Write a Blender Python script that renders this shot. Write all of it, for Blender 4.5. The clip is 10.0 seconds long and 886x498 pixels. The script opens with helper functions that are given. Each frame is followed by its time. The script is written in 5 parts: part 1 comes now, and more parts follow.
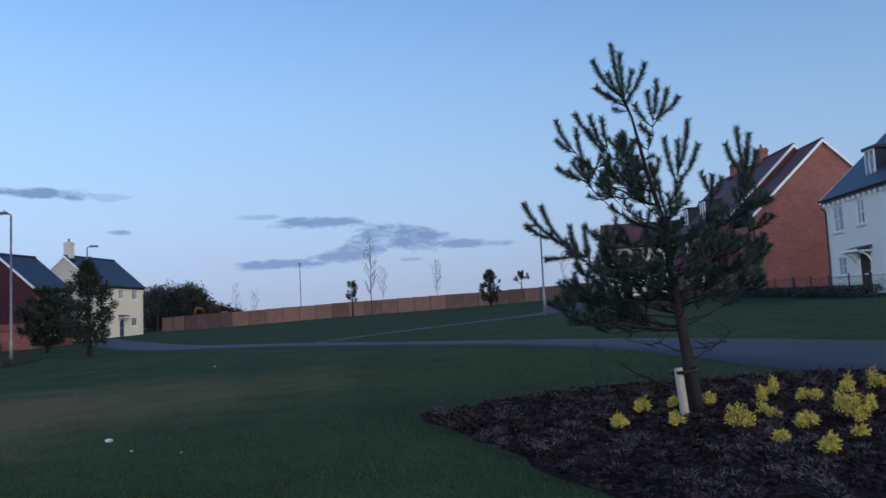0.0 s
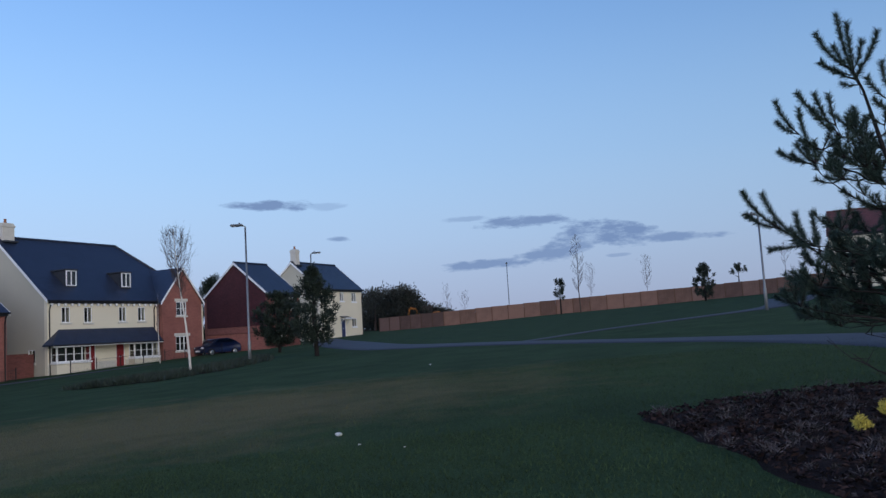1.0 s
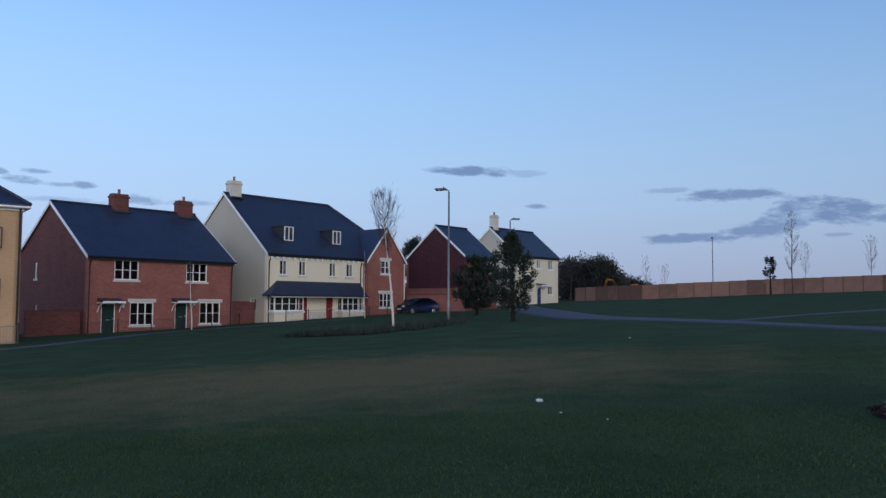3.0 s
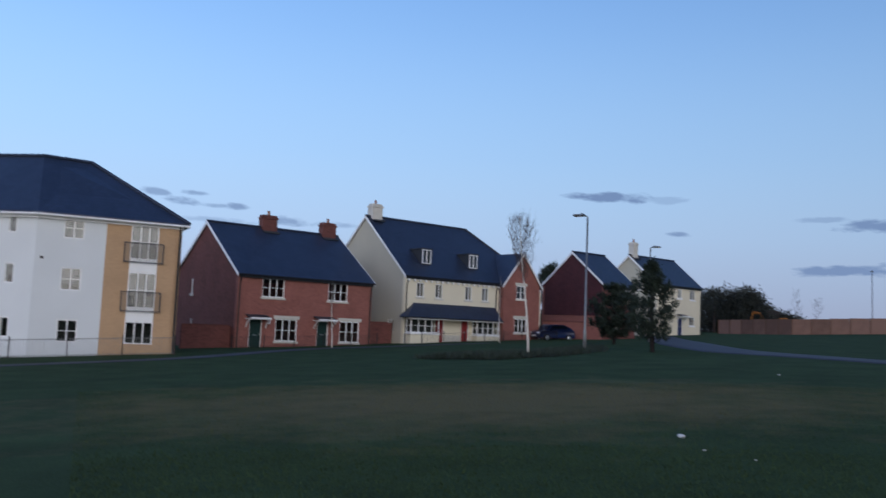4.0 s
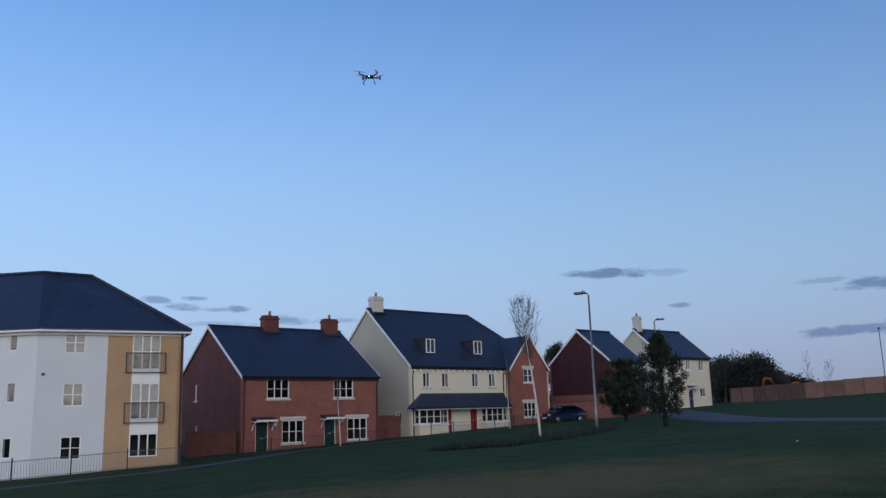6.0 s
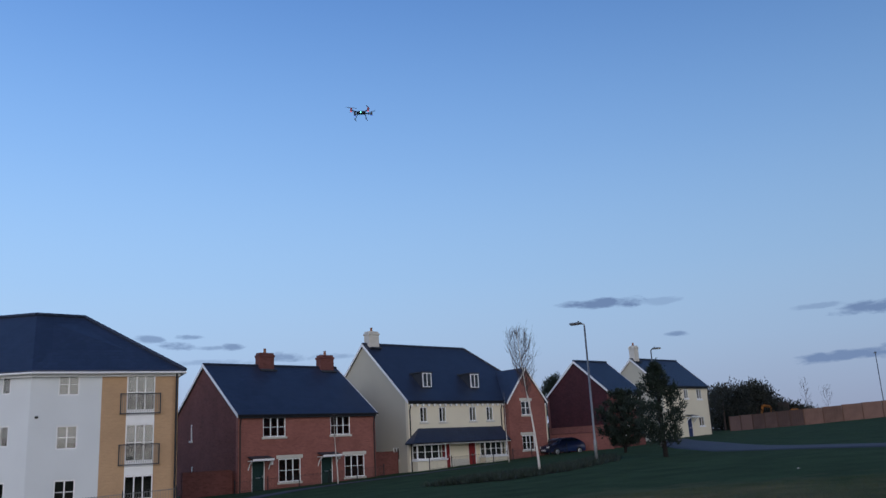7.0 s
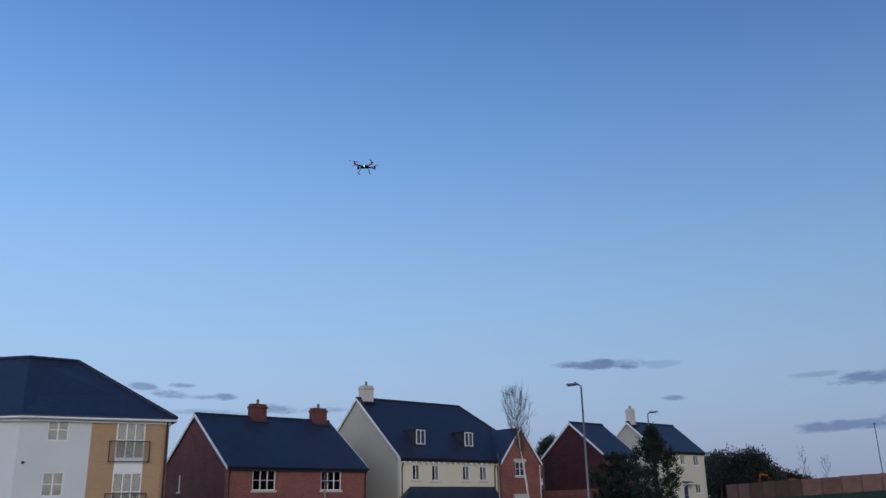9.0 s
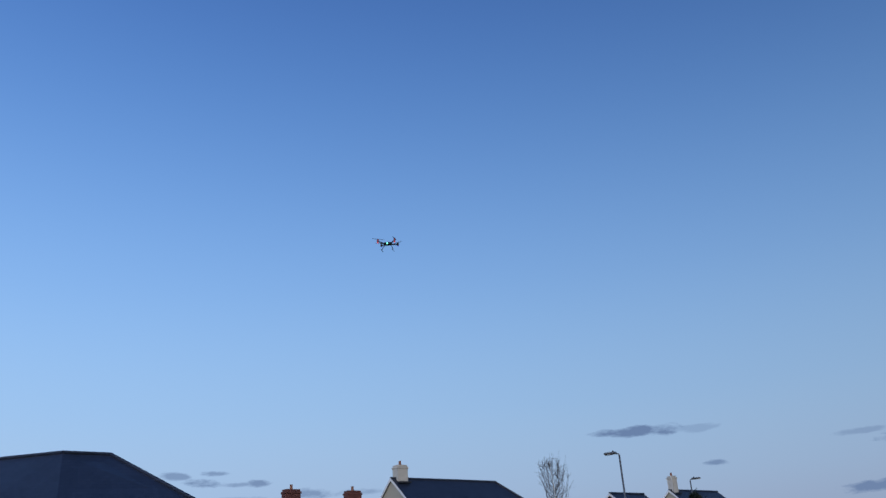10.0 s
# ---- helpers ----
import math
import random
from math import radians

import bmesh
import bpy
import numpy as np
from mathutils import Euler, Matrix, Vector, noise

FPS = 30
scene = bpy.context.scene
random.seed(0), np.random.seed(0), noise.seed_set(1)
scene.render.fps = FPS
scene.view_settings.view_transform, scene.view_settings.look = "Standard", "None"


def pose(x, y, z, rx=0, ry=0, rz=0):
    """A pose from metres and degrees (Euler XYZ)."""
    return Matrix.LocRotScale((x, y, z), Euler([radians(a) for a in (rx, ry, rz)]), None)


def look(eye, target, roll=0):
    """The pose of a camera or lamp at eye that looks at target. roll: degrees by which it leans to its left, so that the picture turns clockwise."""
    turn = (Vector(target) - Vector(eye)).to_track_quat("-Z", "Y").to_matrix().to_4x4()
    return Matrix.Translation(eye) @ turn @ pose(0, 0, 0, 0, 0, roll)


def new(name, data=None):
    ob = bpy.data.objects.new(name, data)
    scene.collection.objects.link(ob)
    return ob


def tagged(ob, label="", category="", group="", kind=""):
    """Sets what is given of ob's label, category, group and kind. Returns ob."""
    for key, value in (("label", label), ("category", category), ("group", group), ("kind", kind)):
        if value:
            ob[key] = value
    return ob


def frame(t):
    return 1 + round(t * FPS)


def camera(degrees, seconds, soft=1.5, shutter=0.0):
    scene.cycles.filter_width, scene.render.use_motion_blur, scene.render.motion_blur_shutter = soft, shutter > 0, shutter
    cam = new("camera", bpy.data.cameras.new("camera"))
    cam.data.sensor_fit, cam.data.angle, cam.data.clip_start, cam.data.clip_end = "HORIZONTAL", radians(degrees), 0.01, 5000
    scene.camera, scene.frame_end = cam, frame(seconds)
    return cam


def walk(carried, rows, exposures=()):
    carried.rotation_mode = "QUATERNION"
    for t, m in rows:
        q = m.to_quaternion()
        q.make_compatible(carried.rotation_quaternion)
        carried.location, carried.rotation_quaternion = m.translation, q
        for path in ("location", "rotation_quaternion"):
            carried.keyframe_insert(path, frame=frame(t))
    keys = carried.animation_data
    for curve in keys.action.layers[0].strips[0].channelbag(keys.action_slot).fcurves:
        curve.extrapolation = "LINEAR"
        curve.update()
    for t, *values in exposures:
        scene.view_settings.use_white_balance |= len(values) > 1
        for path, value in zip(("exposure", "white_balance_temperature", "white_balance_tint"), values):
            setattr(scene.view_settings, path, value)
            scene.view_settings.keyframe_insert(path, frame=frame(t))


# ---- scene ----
cam = camera(55.9, 10.0, soft=1.4, shutter=0.2)
# seconds, sideways place, yaw, pitch, roll
PATH = [(0, 0.270, 0.22, 5.08, 2.65),
        (0.5, 0.260, 6.21, 6.39, 1.56),
        (1, 0.220, 14.40, 5.69, 3.40),
        (1.5, 0.195, 14.31, 4.80, 2.90),
        (2, 0.140, 22.17, 3.74, 1.48),
        (2.5, 0.070, 24.48, 3.33, -2.01),
        (2.7, 0.061, 26.18, 3.41, -0.92),
        (3.8, 0.009, 32.51, 4.78, -2.98),
        (4, 0.000, 36.75, 5.34, -2.33),
        (4.5, 0.000, 41.33, 10.65, -1.25),
        (5, 0.000, 40.36, 10.88, -0.01),
        (5.5, 0.000, 37.80, 10.07, 1.46),
        (5.7, 0.000, 37.49, 10.81, 1.20),
        (6.8, 0.000, 37.25, 12.54, 4.01),
        (7, 0.000, 37.23, 13.63, 3.00),
        (7.5, 0.000, 37.59, 14.94, 3.50),
        (8, 0.000, 35.43, 17.48, 3.38),
        (8.5, 0.000, 34.25, 17.49, 1.30),
        (9, 0.000, 36.67, 17.42, 1.21),
        (9.5, 0.000, 38.05, 20.32, 3.81),
        (10, 0.000, 39.36, 22.55, 3.57)]
EXPOSURES = [(0.0, 0.42), (1.0, 0.28), (2.5, 0.24), (4.0, 0.2), (4.5, 0.05), (5.5, 0.03), (7.0, 0.0), (7.5, -0.1), (8.0, -0.02), (8.5, -0.17), (9.0, -0.1), (10.0, -0.1)]
walk(cam, [(t, pose(x, 0, 1.6, 90 + p, r, y)) for t, x, y, p, r in PATH], EXPOSURES)

# ---- dusk sky: gradient by height, a brighter western side, low cloud bars ----
GLOW = 1.0
world = bpy.data.worlds.new("dusk_sky")
scene.world = world
world.use_nodes = True
wn, wl = world.node_tree.nodes, world.node_tree.links
wn.clear()


def wmath(op, a, b=None, c=None, clamp=False):
    n = wn.new("ShaderNodeMath")
    n.operation, n.use_clamp = op, clamp
    for i, v in enumerate((a, b, c)):
        if v is None:
            continue
        if isinstance(v, (int, float)):
            n.inputs[i].default_value = v
        else:
            wl.new(v, n.inputs[i])
    return n.outputs[0]


def srgb(r, g, b):
    f = lambda v: (v / 255 / 12.92) if v < 10.3 else ((v / 255 + 0.055) / 1.055) ** 2.4
    return (f(r), f(g), f(b), 1)


tc = wn.new("ShaderNodeTexCoord")
sep = wn.new("ShaderNodeSeparateXYZ")
wl.new(tc.outputs["Generated"], sep.inputs[0])
sx, sy, sz = sep.outputs
ramp = wn.new("ShaderNodeValToRGB")
stops = ((0.0, (152, 161, 188)), (0.05, (159, 175, 204)), (0.11, (163, 189, 221)), (0.2, (155, 192, 231)), (0.34, (128, 173, 228)),
         (0.5, (92, 138, 202)), (0.66, (65, 106, 173)), (1.0, (46, 78, 140)))
ramp.color_ramp.interpolation = "B_SPLINE"
while len(ramp.color_ramp.elements) < len(stops):
    ramp.color_ramp.elements.new(0.5)
for el, (p, c) in zip(ramp.color_ramp.elements, stops):
    el.position, el.color = p, srgb(*c)
wl.new(wmath("MAXIMUM", sz, 0.0), ramp.inputs[0])
# the sky is a little brighter towards the west
west = wmath("MULTIPLY_ADD", wmath("MULTIPLY_ADD", sx, -0.95, wmath("MULTIPLY", sy, -0.3)), wmath("MULTIPLY_ADD", wmath("MAXIMUM", sz, 0.0), 0.5, 0.22), 0.935)
sky = wn.new("ShaderNodeMix")
sky.data_type, sky.blend_type = "RGBA", "MULTIPLY"
sky.inputs[0].default_value = 1
wl.new(ramp.outputs[0], sky.inputs[6])
comb = wn.new("ShaderNodeCombineXYZ")
for i in range(3):
    wl.new(west, comb.inputs[i])
wl.new(comb.outputs[0], sky.inputs[7])
# clouds, in degrees of bearing and height
bearing = wmath("MULTIPLY", wmath("ARCTAN2", wmath("MULTIPLY", sx, -1.0), sy), 57.2958)
height = wmath("MULTIPLY", wmath("ARCSINE", sz), 57.2958)
cvec = wn.new("ShaderNodeCombineXYZ")
wl.new(wmath("MULTIPLY", bearing, 0.28), cvec.inputs[0])
wl.new(wmath("MULTIPLY", height, 0.85), cvec.inputs[1])
cn = wn.new("ShaderNodeTexNoise")
cn.inputs["Scale"].default_value, cn.inputs["Detail"].default_value, cn.inputs["Roughness"].default_value = 1.5, 7.0, 0.66
wl.new(cvec.outputs[0], cn.inputs["Vector"])
wob = wmath("SUBTRACT", cn.outputs[0], 0.5)
clouds = ((25.9, 9.2, 2.7, 0.36, 1.0, 0.02), (24.3, 9.1, 1.2, 0.4, 1.0, 0.1), (22.1, 8.96, 1.5, 0.26, 0.35, 0.0), (21.1, 6.7, 0.75, 0.2, 0.8, 0.0), (8.4, 7.2, 3.6, 0.46, 0.95, 0.0), (12.3, 7.64, 1.7, 0.2, 0.45, 0.0),
          (3.0, 5.95, 3.4, 0.95, 1.0, 0.04), (-1.6, 5.4, 3.2, 0.32, 0.9, 0.03), (11.2, 4.5, 3.2, 0.34, 0.9, -0.03), (6.8, 4.9, 2.8, 0.66, 0.9, -0.14), (4.6, 5.3, 1.3, 0.5, 0.8, -0.2), (2.3, 4.48, 0.8, 0.12, 0.5, 0.0),
          (56.4, 8.05, 1.0, 0.26, 0.7, 0.05), (54.2, 7.53, 1.4, 0.3, 0.8, 0.03), (51.1, 7.43, 0.8, 0.22, 0.8, 0.0), (52.5, 7.42, 2.0, 0.16, 0.6, 0.0), (53.8, 8.12, 0.9, 0.18, 0.7, 0.0),
          (51.8, 6.45, 2.6, 0.22, 0.4, 0.0), (47.9, 6.72, 1.8, 0.32, 0.7, 0.0), (44.5, 6.6, 1.6, 0.24, 0.5, 0.0))
total = None
for a, e, w, h, k, lean in clouds:
    du = wmath("DIVIDE", wmath("SUBTRACT", bearing, a), w)
    dv = wmath("DIVIDE", wmath("SUBTRACT", wmath("MULTIPLY_ADD", wmath("SUBTRACT", bearing, a), -lean, height), e), h)
    r2 = wmath("ADD", wmath("MULTIPLY", du, du), wmath("MULTIPLY", dv, dv))
    m = wmath("SUBTRACT", wmath("MULTIPLY_ADD", wob, 5.0, 1.15), r2)
    m = wmath("MULTIPLY", wmath("MULTIPLY", m, 1.0, clamp=True), k, clamp=True)
    total = m if total is None else wmath("MAXIMUM", total, m)
cm = wn.new("ShaderNodeMix")
cm.data_type = "RGBA"
wl.new(wmath("MULTIPLY", total, 0.95), cm.inputs[0])
wl.new(sky.outputs[2], cm.inputs[6])
cm.inputs[7].default_value = srgb(106, 130, 170)
# the warm glow left by the sunset, low in the sky behind the start of the walk
low = wmath("MAXIMUM", wmath("SUBTRACT", 1.0, wmath("MULTIPLY", wmath("ABSOLUTE", sz), 1.3)), 0.0)
arch = wmath("MULTIPLY", wmath("MAXIMUM", wmath("SUBTRACT", wmath("MULTIPLY", sy, -1.0), 0.05), 0.0), low)
add = wn.new("ShaderNodeMix")
add.data_type, add.blend_type = "RGBA", "ADD"
add.inputs[0].default_value = 1
wl.new(cm.outputs[2], add.inputs[6])
gl = wn.new("ShaderNodeCombineXYZ")
for i, v in enumerate((1.15, 0.98, 0.84)):
    wl.new(wmath("MULTIPLY", arch, v), gl.inputs[i])
wl.new(gl.outputs[0], add.inputs[7])
bg = wn.new("ShaderNodeBackground")
wl.new(add.outputs[2], bg.inputs[0])
bg.inputs[1].default_value = GLOW
wl.new(bg.outputs[0], wn.new("ShaderNodeOutputWorld").inputs[0])
# the last soft light of the set sun, from behind and to the right
sun = new("sun_afterglow", bpy.data.lights.new("sun_afterglow", "SUN"))
sun.data.energy, sun.data.angle, sun.data.color = 0.95, radians(50), (1.0, 0.9, 0.8)
sun.matrix_world = look((0, 0, 0), (-0.78, 0.55, -0.28))


# ---- materials ----
def mat(name, base, rough=0.8, var=0.25, scale=3.0, fine=60.0, bump=0.3, dist=0.01, metal=0.0, tint=None, spec=0.4, obj_rand=0.0, isl_rand=0.0):
    """Two scales of noise vary the colour; the finer one also lifts the surface."""
    m = bpy.data.materials.new(name)
    m.use_nodes = True
    n, l = m.node_tree.nodes, m.node_tree.links
    b = n["Principled BSDF"]
    b.inputs["Roughness"].default_value, b.inputs["Metallic"].default_value = rough, metal
    b.inputs["Specular IOR Level"].default_value = spec
    co = n.new("ShaderNodeTexCoord")
    n1, n2 = n.new("ShaderNodeTexNoise"), n.new("ShaderNodeTexNoise")
    n1.inputs["Scale"].default_value, n2.inputs["Scale"].default_value = scale, fine
    n1.inputs["Detail"].default_value, n2.inputs["Detail"].default_value = 4, 3
    for k in (n1, n2):
        l.new(co.outputs["Object"], k.inputs["Vector"])
    add = n.new("ShaderNodeMath")
    add.operation = "ADD"
    l.new(n1.outputs[0], add.inputs[0]), l.new(n2.outputs[0], add.inputs[1])
    last = add.outputs[0]
    for kind, amount in (("ShaderNodeObjectInfo", obj_rand), ("ShaderNodeNewGeometry", isl_rand)):
        if amount:
            q = n.new(kind)
            k = n.new("ShaderNodeMath")
            k.operation = "MULTIPLY_ADD"
            l.new(q.outputs["Random" if kind.endswith("Info") else "Random Per Island"], k.inputs[0])
            k.inputs[1].default_value = amount
            l.new(last, k.inputs[2])
            s = n.new("ShaderNodeMath")
            s.operation = "SUBTRACT"
            l.new(k.outputs[0], s.inputs[0])
            s.inputs[1].default_value = amount / 2
            last = s.outputs[0]
    r = n.new("ShaderNodeMapRange")
    r.inputs[1].default_value, r.inputs[2].default_value = 0.6, 1.4
    l.new(last, r.inputs[0])
    mix = n.new("ShaderNodeMix")
    mix.data_type = "RGBA"
    lo = tint or tuple(c * (1 - var) for c in base)
    hi = tuple(min(1, c * (1 + var)) for c in base)
    mix.inputs[6].default_value, mix.inputs[7].default_value = (*lo, 1), (*hi, 1)
    l.new(r.outputs[0], mix.inputs[0])
    l.new(mix.outputs[2], b.inputs["Base Color"])
    if bump:
        bp = n.new("ShaderNodeBump")
        bp.inputs["Strength"].default_value, bp.inputs["Distance"].default_value = bump, dist
        l.new(n2.outputs[0], bp.inputs["Height"])
        l.new(bp.outputs[0], b.inputs["Normal"])
    m["mixnode"] = mix.name
    return m


def courses(m, wide, high, joint, joint_colour, strength=0.6, dist=0.01, vary=0.35):
    """Adds brick or tile courses to a material, in metres, on upright faces (x or y along, z up)."""
    n, l = m.node_tree.nodes, m.node_tree.links
    b = n["Principled BSDF"]
    co = n.new("ShaderNodeTexCoord")
    s = n.new("ShaderNodeSeparateXYZ")
    l.new(co.outputs["Object"], s.inputs[0])
    a = n.new("ShaderNodeMath")
    l.new(s.outputs[0], a.inputs[0]), l.new(s.outputs[1], a.inputs[1])
    c = n.new("ShaderNodeCombineXYZ")
    l.new(a.outputs[0], c.inputs[0]), l.new(s.outputs[2], c.inputs[1])
    br = n.new("ShaderNodeTexBrick")
    br.inputs["Scale"].default_value = 1
    br.inputs["Brick Width"].default_value, br.inputs["Row Height"].default_value = wide, high
    br.inputs["Mortar Size"].default_value = joint
    br.inputs["Color1"].default_value, br.inputs["Color2"].default_value = (1, 1, 1, 1), (1 - vary, 1 - vary, 1 - vary, 1)
    br.inputs["Mortar"].default_value = (*joint_colour, 1)
    l.new(c.outputs[0], br.inputs["Vector"])
    mul = n.new("ShaderNodeMix")
    mul.data_type, mul.blend_type = "RGBA", "MULTIPLY"
    mul.inputs[0].default_value = 1
    old = b.inputs["Base Color"].links[0].from_socket
    l.new(old, mul.inputs[6]), l.new(br.outputs[0], mul.inputs[7])
    l.new(mul.outputs[2], b.inputs["Base Color"])
    bp = n.new("ShaderNodeBump")
    bp.inputs["Strength"].default_value, bp.inputs["Distance"].default_value = strength, dist
    bp.invert = True
    l.new(br.outputs["Fac"], bp.inputs["Height"])
    if b.inputs["Normal"].links:
        l.new(b.inputs["Normal"].links[0].from_socket, bp.inputs["Normal"])
    l.new(bp.outputs[0], b.inputs["Normal"])
    return m


M = {}
M["slate"] = courses(mat("slate_tiles", (0.027, 0.038, 0.068), 0.42, 0.25, 0.8, 20, 0.2, spec=0.5), 0.33, 0.2, 0.012, (0.45, 0.45, 0.45), 0.8, 0.012, 0.3)
M["red_tiles"] = courses(mat("red_roof_tiles", (0.13, 0.05, 0.045), 0.7, 0.25, 0.8, 20, 0.2), 0.3, 0.2, 0.012, (0.45, 0.45, 0.45), 0.8, 0.012, 0.3)
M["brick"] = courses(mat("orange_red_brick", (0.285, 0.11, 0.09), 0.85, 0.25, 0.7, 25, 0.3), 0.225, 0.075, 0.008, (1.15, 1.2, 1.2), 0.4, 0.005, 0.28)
# darker copy of the brick; on shaded house sides it paints the shade in
M["brick_dark"] = courses(mat("darkened_red_brick", (0.155, 0.057, 0.049), 0.85, 0.25, 0.7, 25, 0.3), 0.225, 0.075, 0.008, (1.2, 1.2, 1.2), 0.5, 0.006, 0.4)
M["brick_yellow"] = courses(mat("buff_brick", (0.5, 0.325, 0.19), 0.85, 0.12, 0.5, 25, 0.3), 0.225, 0.075, 0.008, (1.03, 1.05, 1.08), 0.3, 0.004, 0.1)
M["tile_hung"] = courses(mat("tile_hanging", (0.085, 0.022, 0.028), 0.8, 0.25, 0.8, 25, 0.3), 0.17, 0.11, 0.008, (0.5, 0.5, 0.5), 0.7, 0.01, 0.35)
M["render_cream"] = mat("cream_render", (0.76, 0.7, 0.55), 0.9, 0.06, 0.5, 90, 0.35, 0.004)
# the cream at about two thirds strength, for side and back walls
M["render_cream_dark"] = mat("darker_cream_render", (0.5, 0.47, 0.38), 0.9, 0.06, 0.5, 90, 0.35, 0.004)
M["render_white"] = mat("white_render", (0.69, 0.725, 0.75), 0.9, 0.05, 0.5, 90, 0.35, 0.004)
M["render_pale"] = mat("off_white_render", (0.8, 0.75, 0.64), 0.9, 0.06, 0.5, 90, 0.35, 0.004)
M["white"] = mat("white_upvc", (0.84, 0.85, 0.86), 0.35, 0.04, 2, 30, 0.0)
M["stone"] = mat("cast_stone", (0.6, 0.58, 0.52), 0.85, 0.1, 3, 60, 0.3, 0.004)
M["black"] = mat("black_plastic", (0.015, 0.015, 0.018), 0.45, 0.2, 3, 40, 0.0)
M["door_green"] = mat("dark_green_door_paint", (0.008, 0.03, 0.026), 0.45, 0.15, 3, 50, 0.05)
M["door_red"] = mat("red_door_paint", (0.24, 0.018, 0.02), 0.45, 0.15, 3, 50, 0.05)
M["door_blue"] = mat("blue_door_paint", (0.03, 0.045, 0.13), 0.45, 0.15, 3, 50, 0.05)
M["chrome"] = mat("brushed_steel", (0.6, 0.6, 0.6), 0.3, 0.1, 5, 60, 0.0, metal=1.0)
M["galv"] = mat("galvanised_steel", (0.22, 0.23, 0.235), 0.5, 0.2, 3, 40, 0.1, metal=0.6)
M["lead"] = mat("lead_sheet", (0.035, 0.04, 0.05), 0.55, 0.2, 3, 40, 0.1)
M["clay_pot"] = mat("clay_pot", (0.28, 0.13, 0.08), 0.85, 0.2, 8, 60, 0.2)
M["blind"] = mat("pale_window_blind", (0.13, 0.135, 0.14), 0.9, 0.08, 2, 40, 0.0)
# near-black: the dimness behind the windows is put into this colour
M["room_shade"] = mat("room_shade_black", (0.02, 0.02, 0.02), 0.9, 0.2, 2, 40, 0.0)
M["fence"] = mat("larch_lap_boards", (0.2, 0.116, 0.09), 0.85, 0.3, 1.2, 24, 0.35, 0.006, obj_rand=1.0)
M["post"] = mat("fence_post_timber", (0.13, 0.07, 0.045), 0.85, 0.25, 2, 30, 0.35, 0.006)
M["asphalt"] = mat("worn_asphalt", (0.045, 0.049, 0.06), 0.72, 0.25, 0.6, 45, 0.5, 0.01, spec=0.3)
M["kerb"] = mat("concrete_edging", (0.25, 0.25, 0.26), 0.85, 0.2, 2, 40, 0.3)
M["mulch"] = mat("bark_mulch", (0.02, 0.014, 0.013), 0.95, 0.6, 4, 55, 0.9, 0.03, spec=0.1)
M["bark_chip"] = mat("bark_chips", (0.024, 0.015, 0.014), 0.9, 0.8, 12, 90, 0.5, 0.01, spec=0.15, isl_rand=1.4)
M["grass"] = mat("winter_lawn", (0.039, 0.066, 0.029), 0.95, 0.45, 0.7, 30, 0.8, 0.03, spec=0.05)


def worn(m, colour):
    """A thin dry patch in the lawn, of its own ragged shape."""
    n, l = m.node_tree.nodes, m.node_tree.links
    b = n["Principled BSDF"]
    old = b.inputs["Base Color"].links[0].from_socket
    co = n.new("ShaderNodeTexCoord")
    mp = n.new("ShaderNodeMapping")
    mp.vector_type = "TEXTURE"
    mp.inputs["Location"].default_value, mp.inputs["Rotation"].default_value, mp.inputs["Scale"].default_value = (-9.5, 14.5, 0.3), (0, 0, radians(38)), (11.5, 7.0, 7.0)
    l.new(co.outputs["Object"], mp.inputs[0])
    ln = n.new("ShaderNodeVectorMath")
    ln.operation = "LENGTH"
    l.new(mp.outputs[0], ln.inputs[0])
    ns = n.new("ShaderNodeTexNoise")
    ns.inputs["Scale"].default_value, ns.inputs["Detail"].default_value, ns.inputs["Roughness"].default_value = 0.8, 8, 0.72
    l.new(co.outputs["Object"], ns.inputs["Vector"])
    a = n.new("ShaderNodeMath")
    a.operation = "MULTIPLY_ADD"
    l.new(ns.outputs[0], a.inputs[0])
    a.inputs[1].default_value = 1.6
    inv = n.new("ShaderNodeMath")
    inv.operation = "SUBTRACT"
    inv.inputs[0].default_value = 0.05
    l.new(ln.outputs["Value"], inv.inputs[1])
    l.new(inv.outputs[0], a.inputs[2])
    r = n.new("ShaderNodeMapRange")
    r.inputs[1].default_value, r.inputs[2].default_value, r.inputs[4].default_value = -0.1, 0.6, 0.75
    l.new(a.outputs[0], r.inputs[0])
    mx = n.new("ShaderNodeMix")
    mx.data_type = "RGBA"
    l.new(r.outputs[0], mx.inputs[0]), l.new(old, mx.inputs[6])
    mx.inputs[7].default_value = (*colour, 1)
    l.new(mx.outputs[2], b.inputs["Base Color"])
    return m


worn(M["grass"], (0.15, 0.128, 0.07))
M["blade"] = mat("grass_blades", (0.04, 0.068, 0.03), 0.85, 0.42, 0.6, 40, 0.0, spec=0.1, isl_rand=0.8)
worn(M["blade"], (0.15, 0.13, 0.07))
M["bark_pine"] = mat("pine_bark", (0.02, 0.0165, 0.016), 0.9, 0.35, 8, 70, 0.7, 0.015)
M["needle"] = mat("pine_needles", (0.036, 0.064, 0.05), 0.6, 0.35, 3, 40, 0.0, isl_rand=0.7)
M["bark_birch"] = mat("birch_bark", (0.6, 0.57, 0.52), 0.8, 0.25, 5, 30, 0.3, 0.01)
M["twig"] = mat("bare_twigs", (0.06, 0.045, 0.042), 0.85, 0.3, 6, 40, 0.0)
M["leaf_dark"] = mat("evergreen_leaves", (0.02, 0.033, 0.023), 0.65, 0.4, 2, 30, 0.0, isl_rand=0.8)
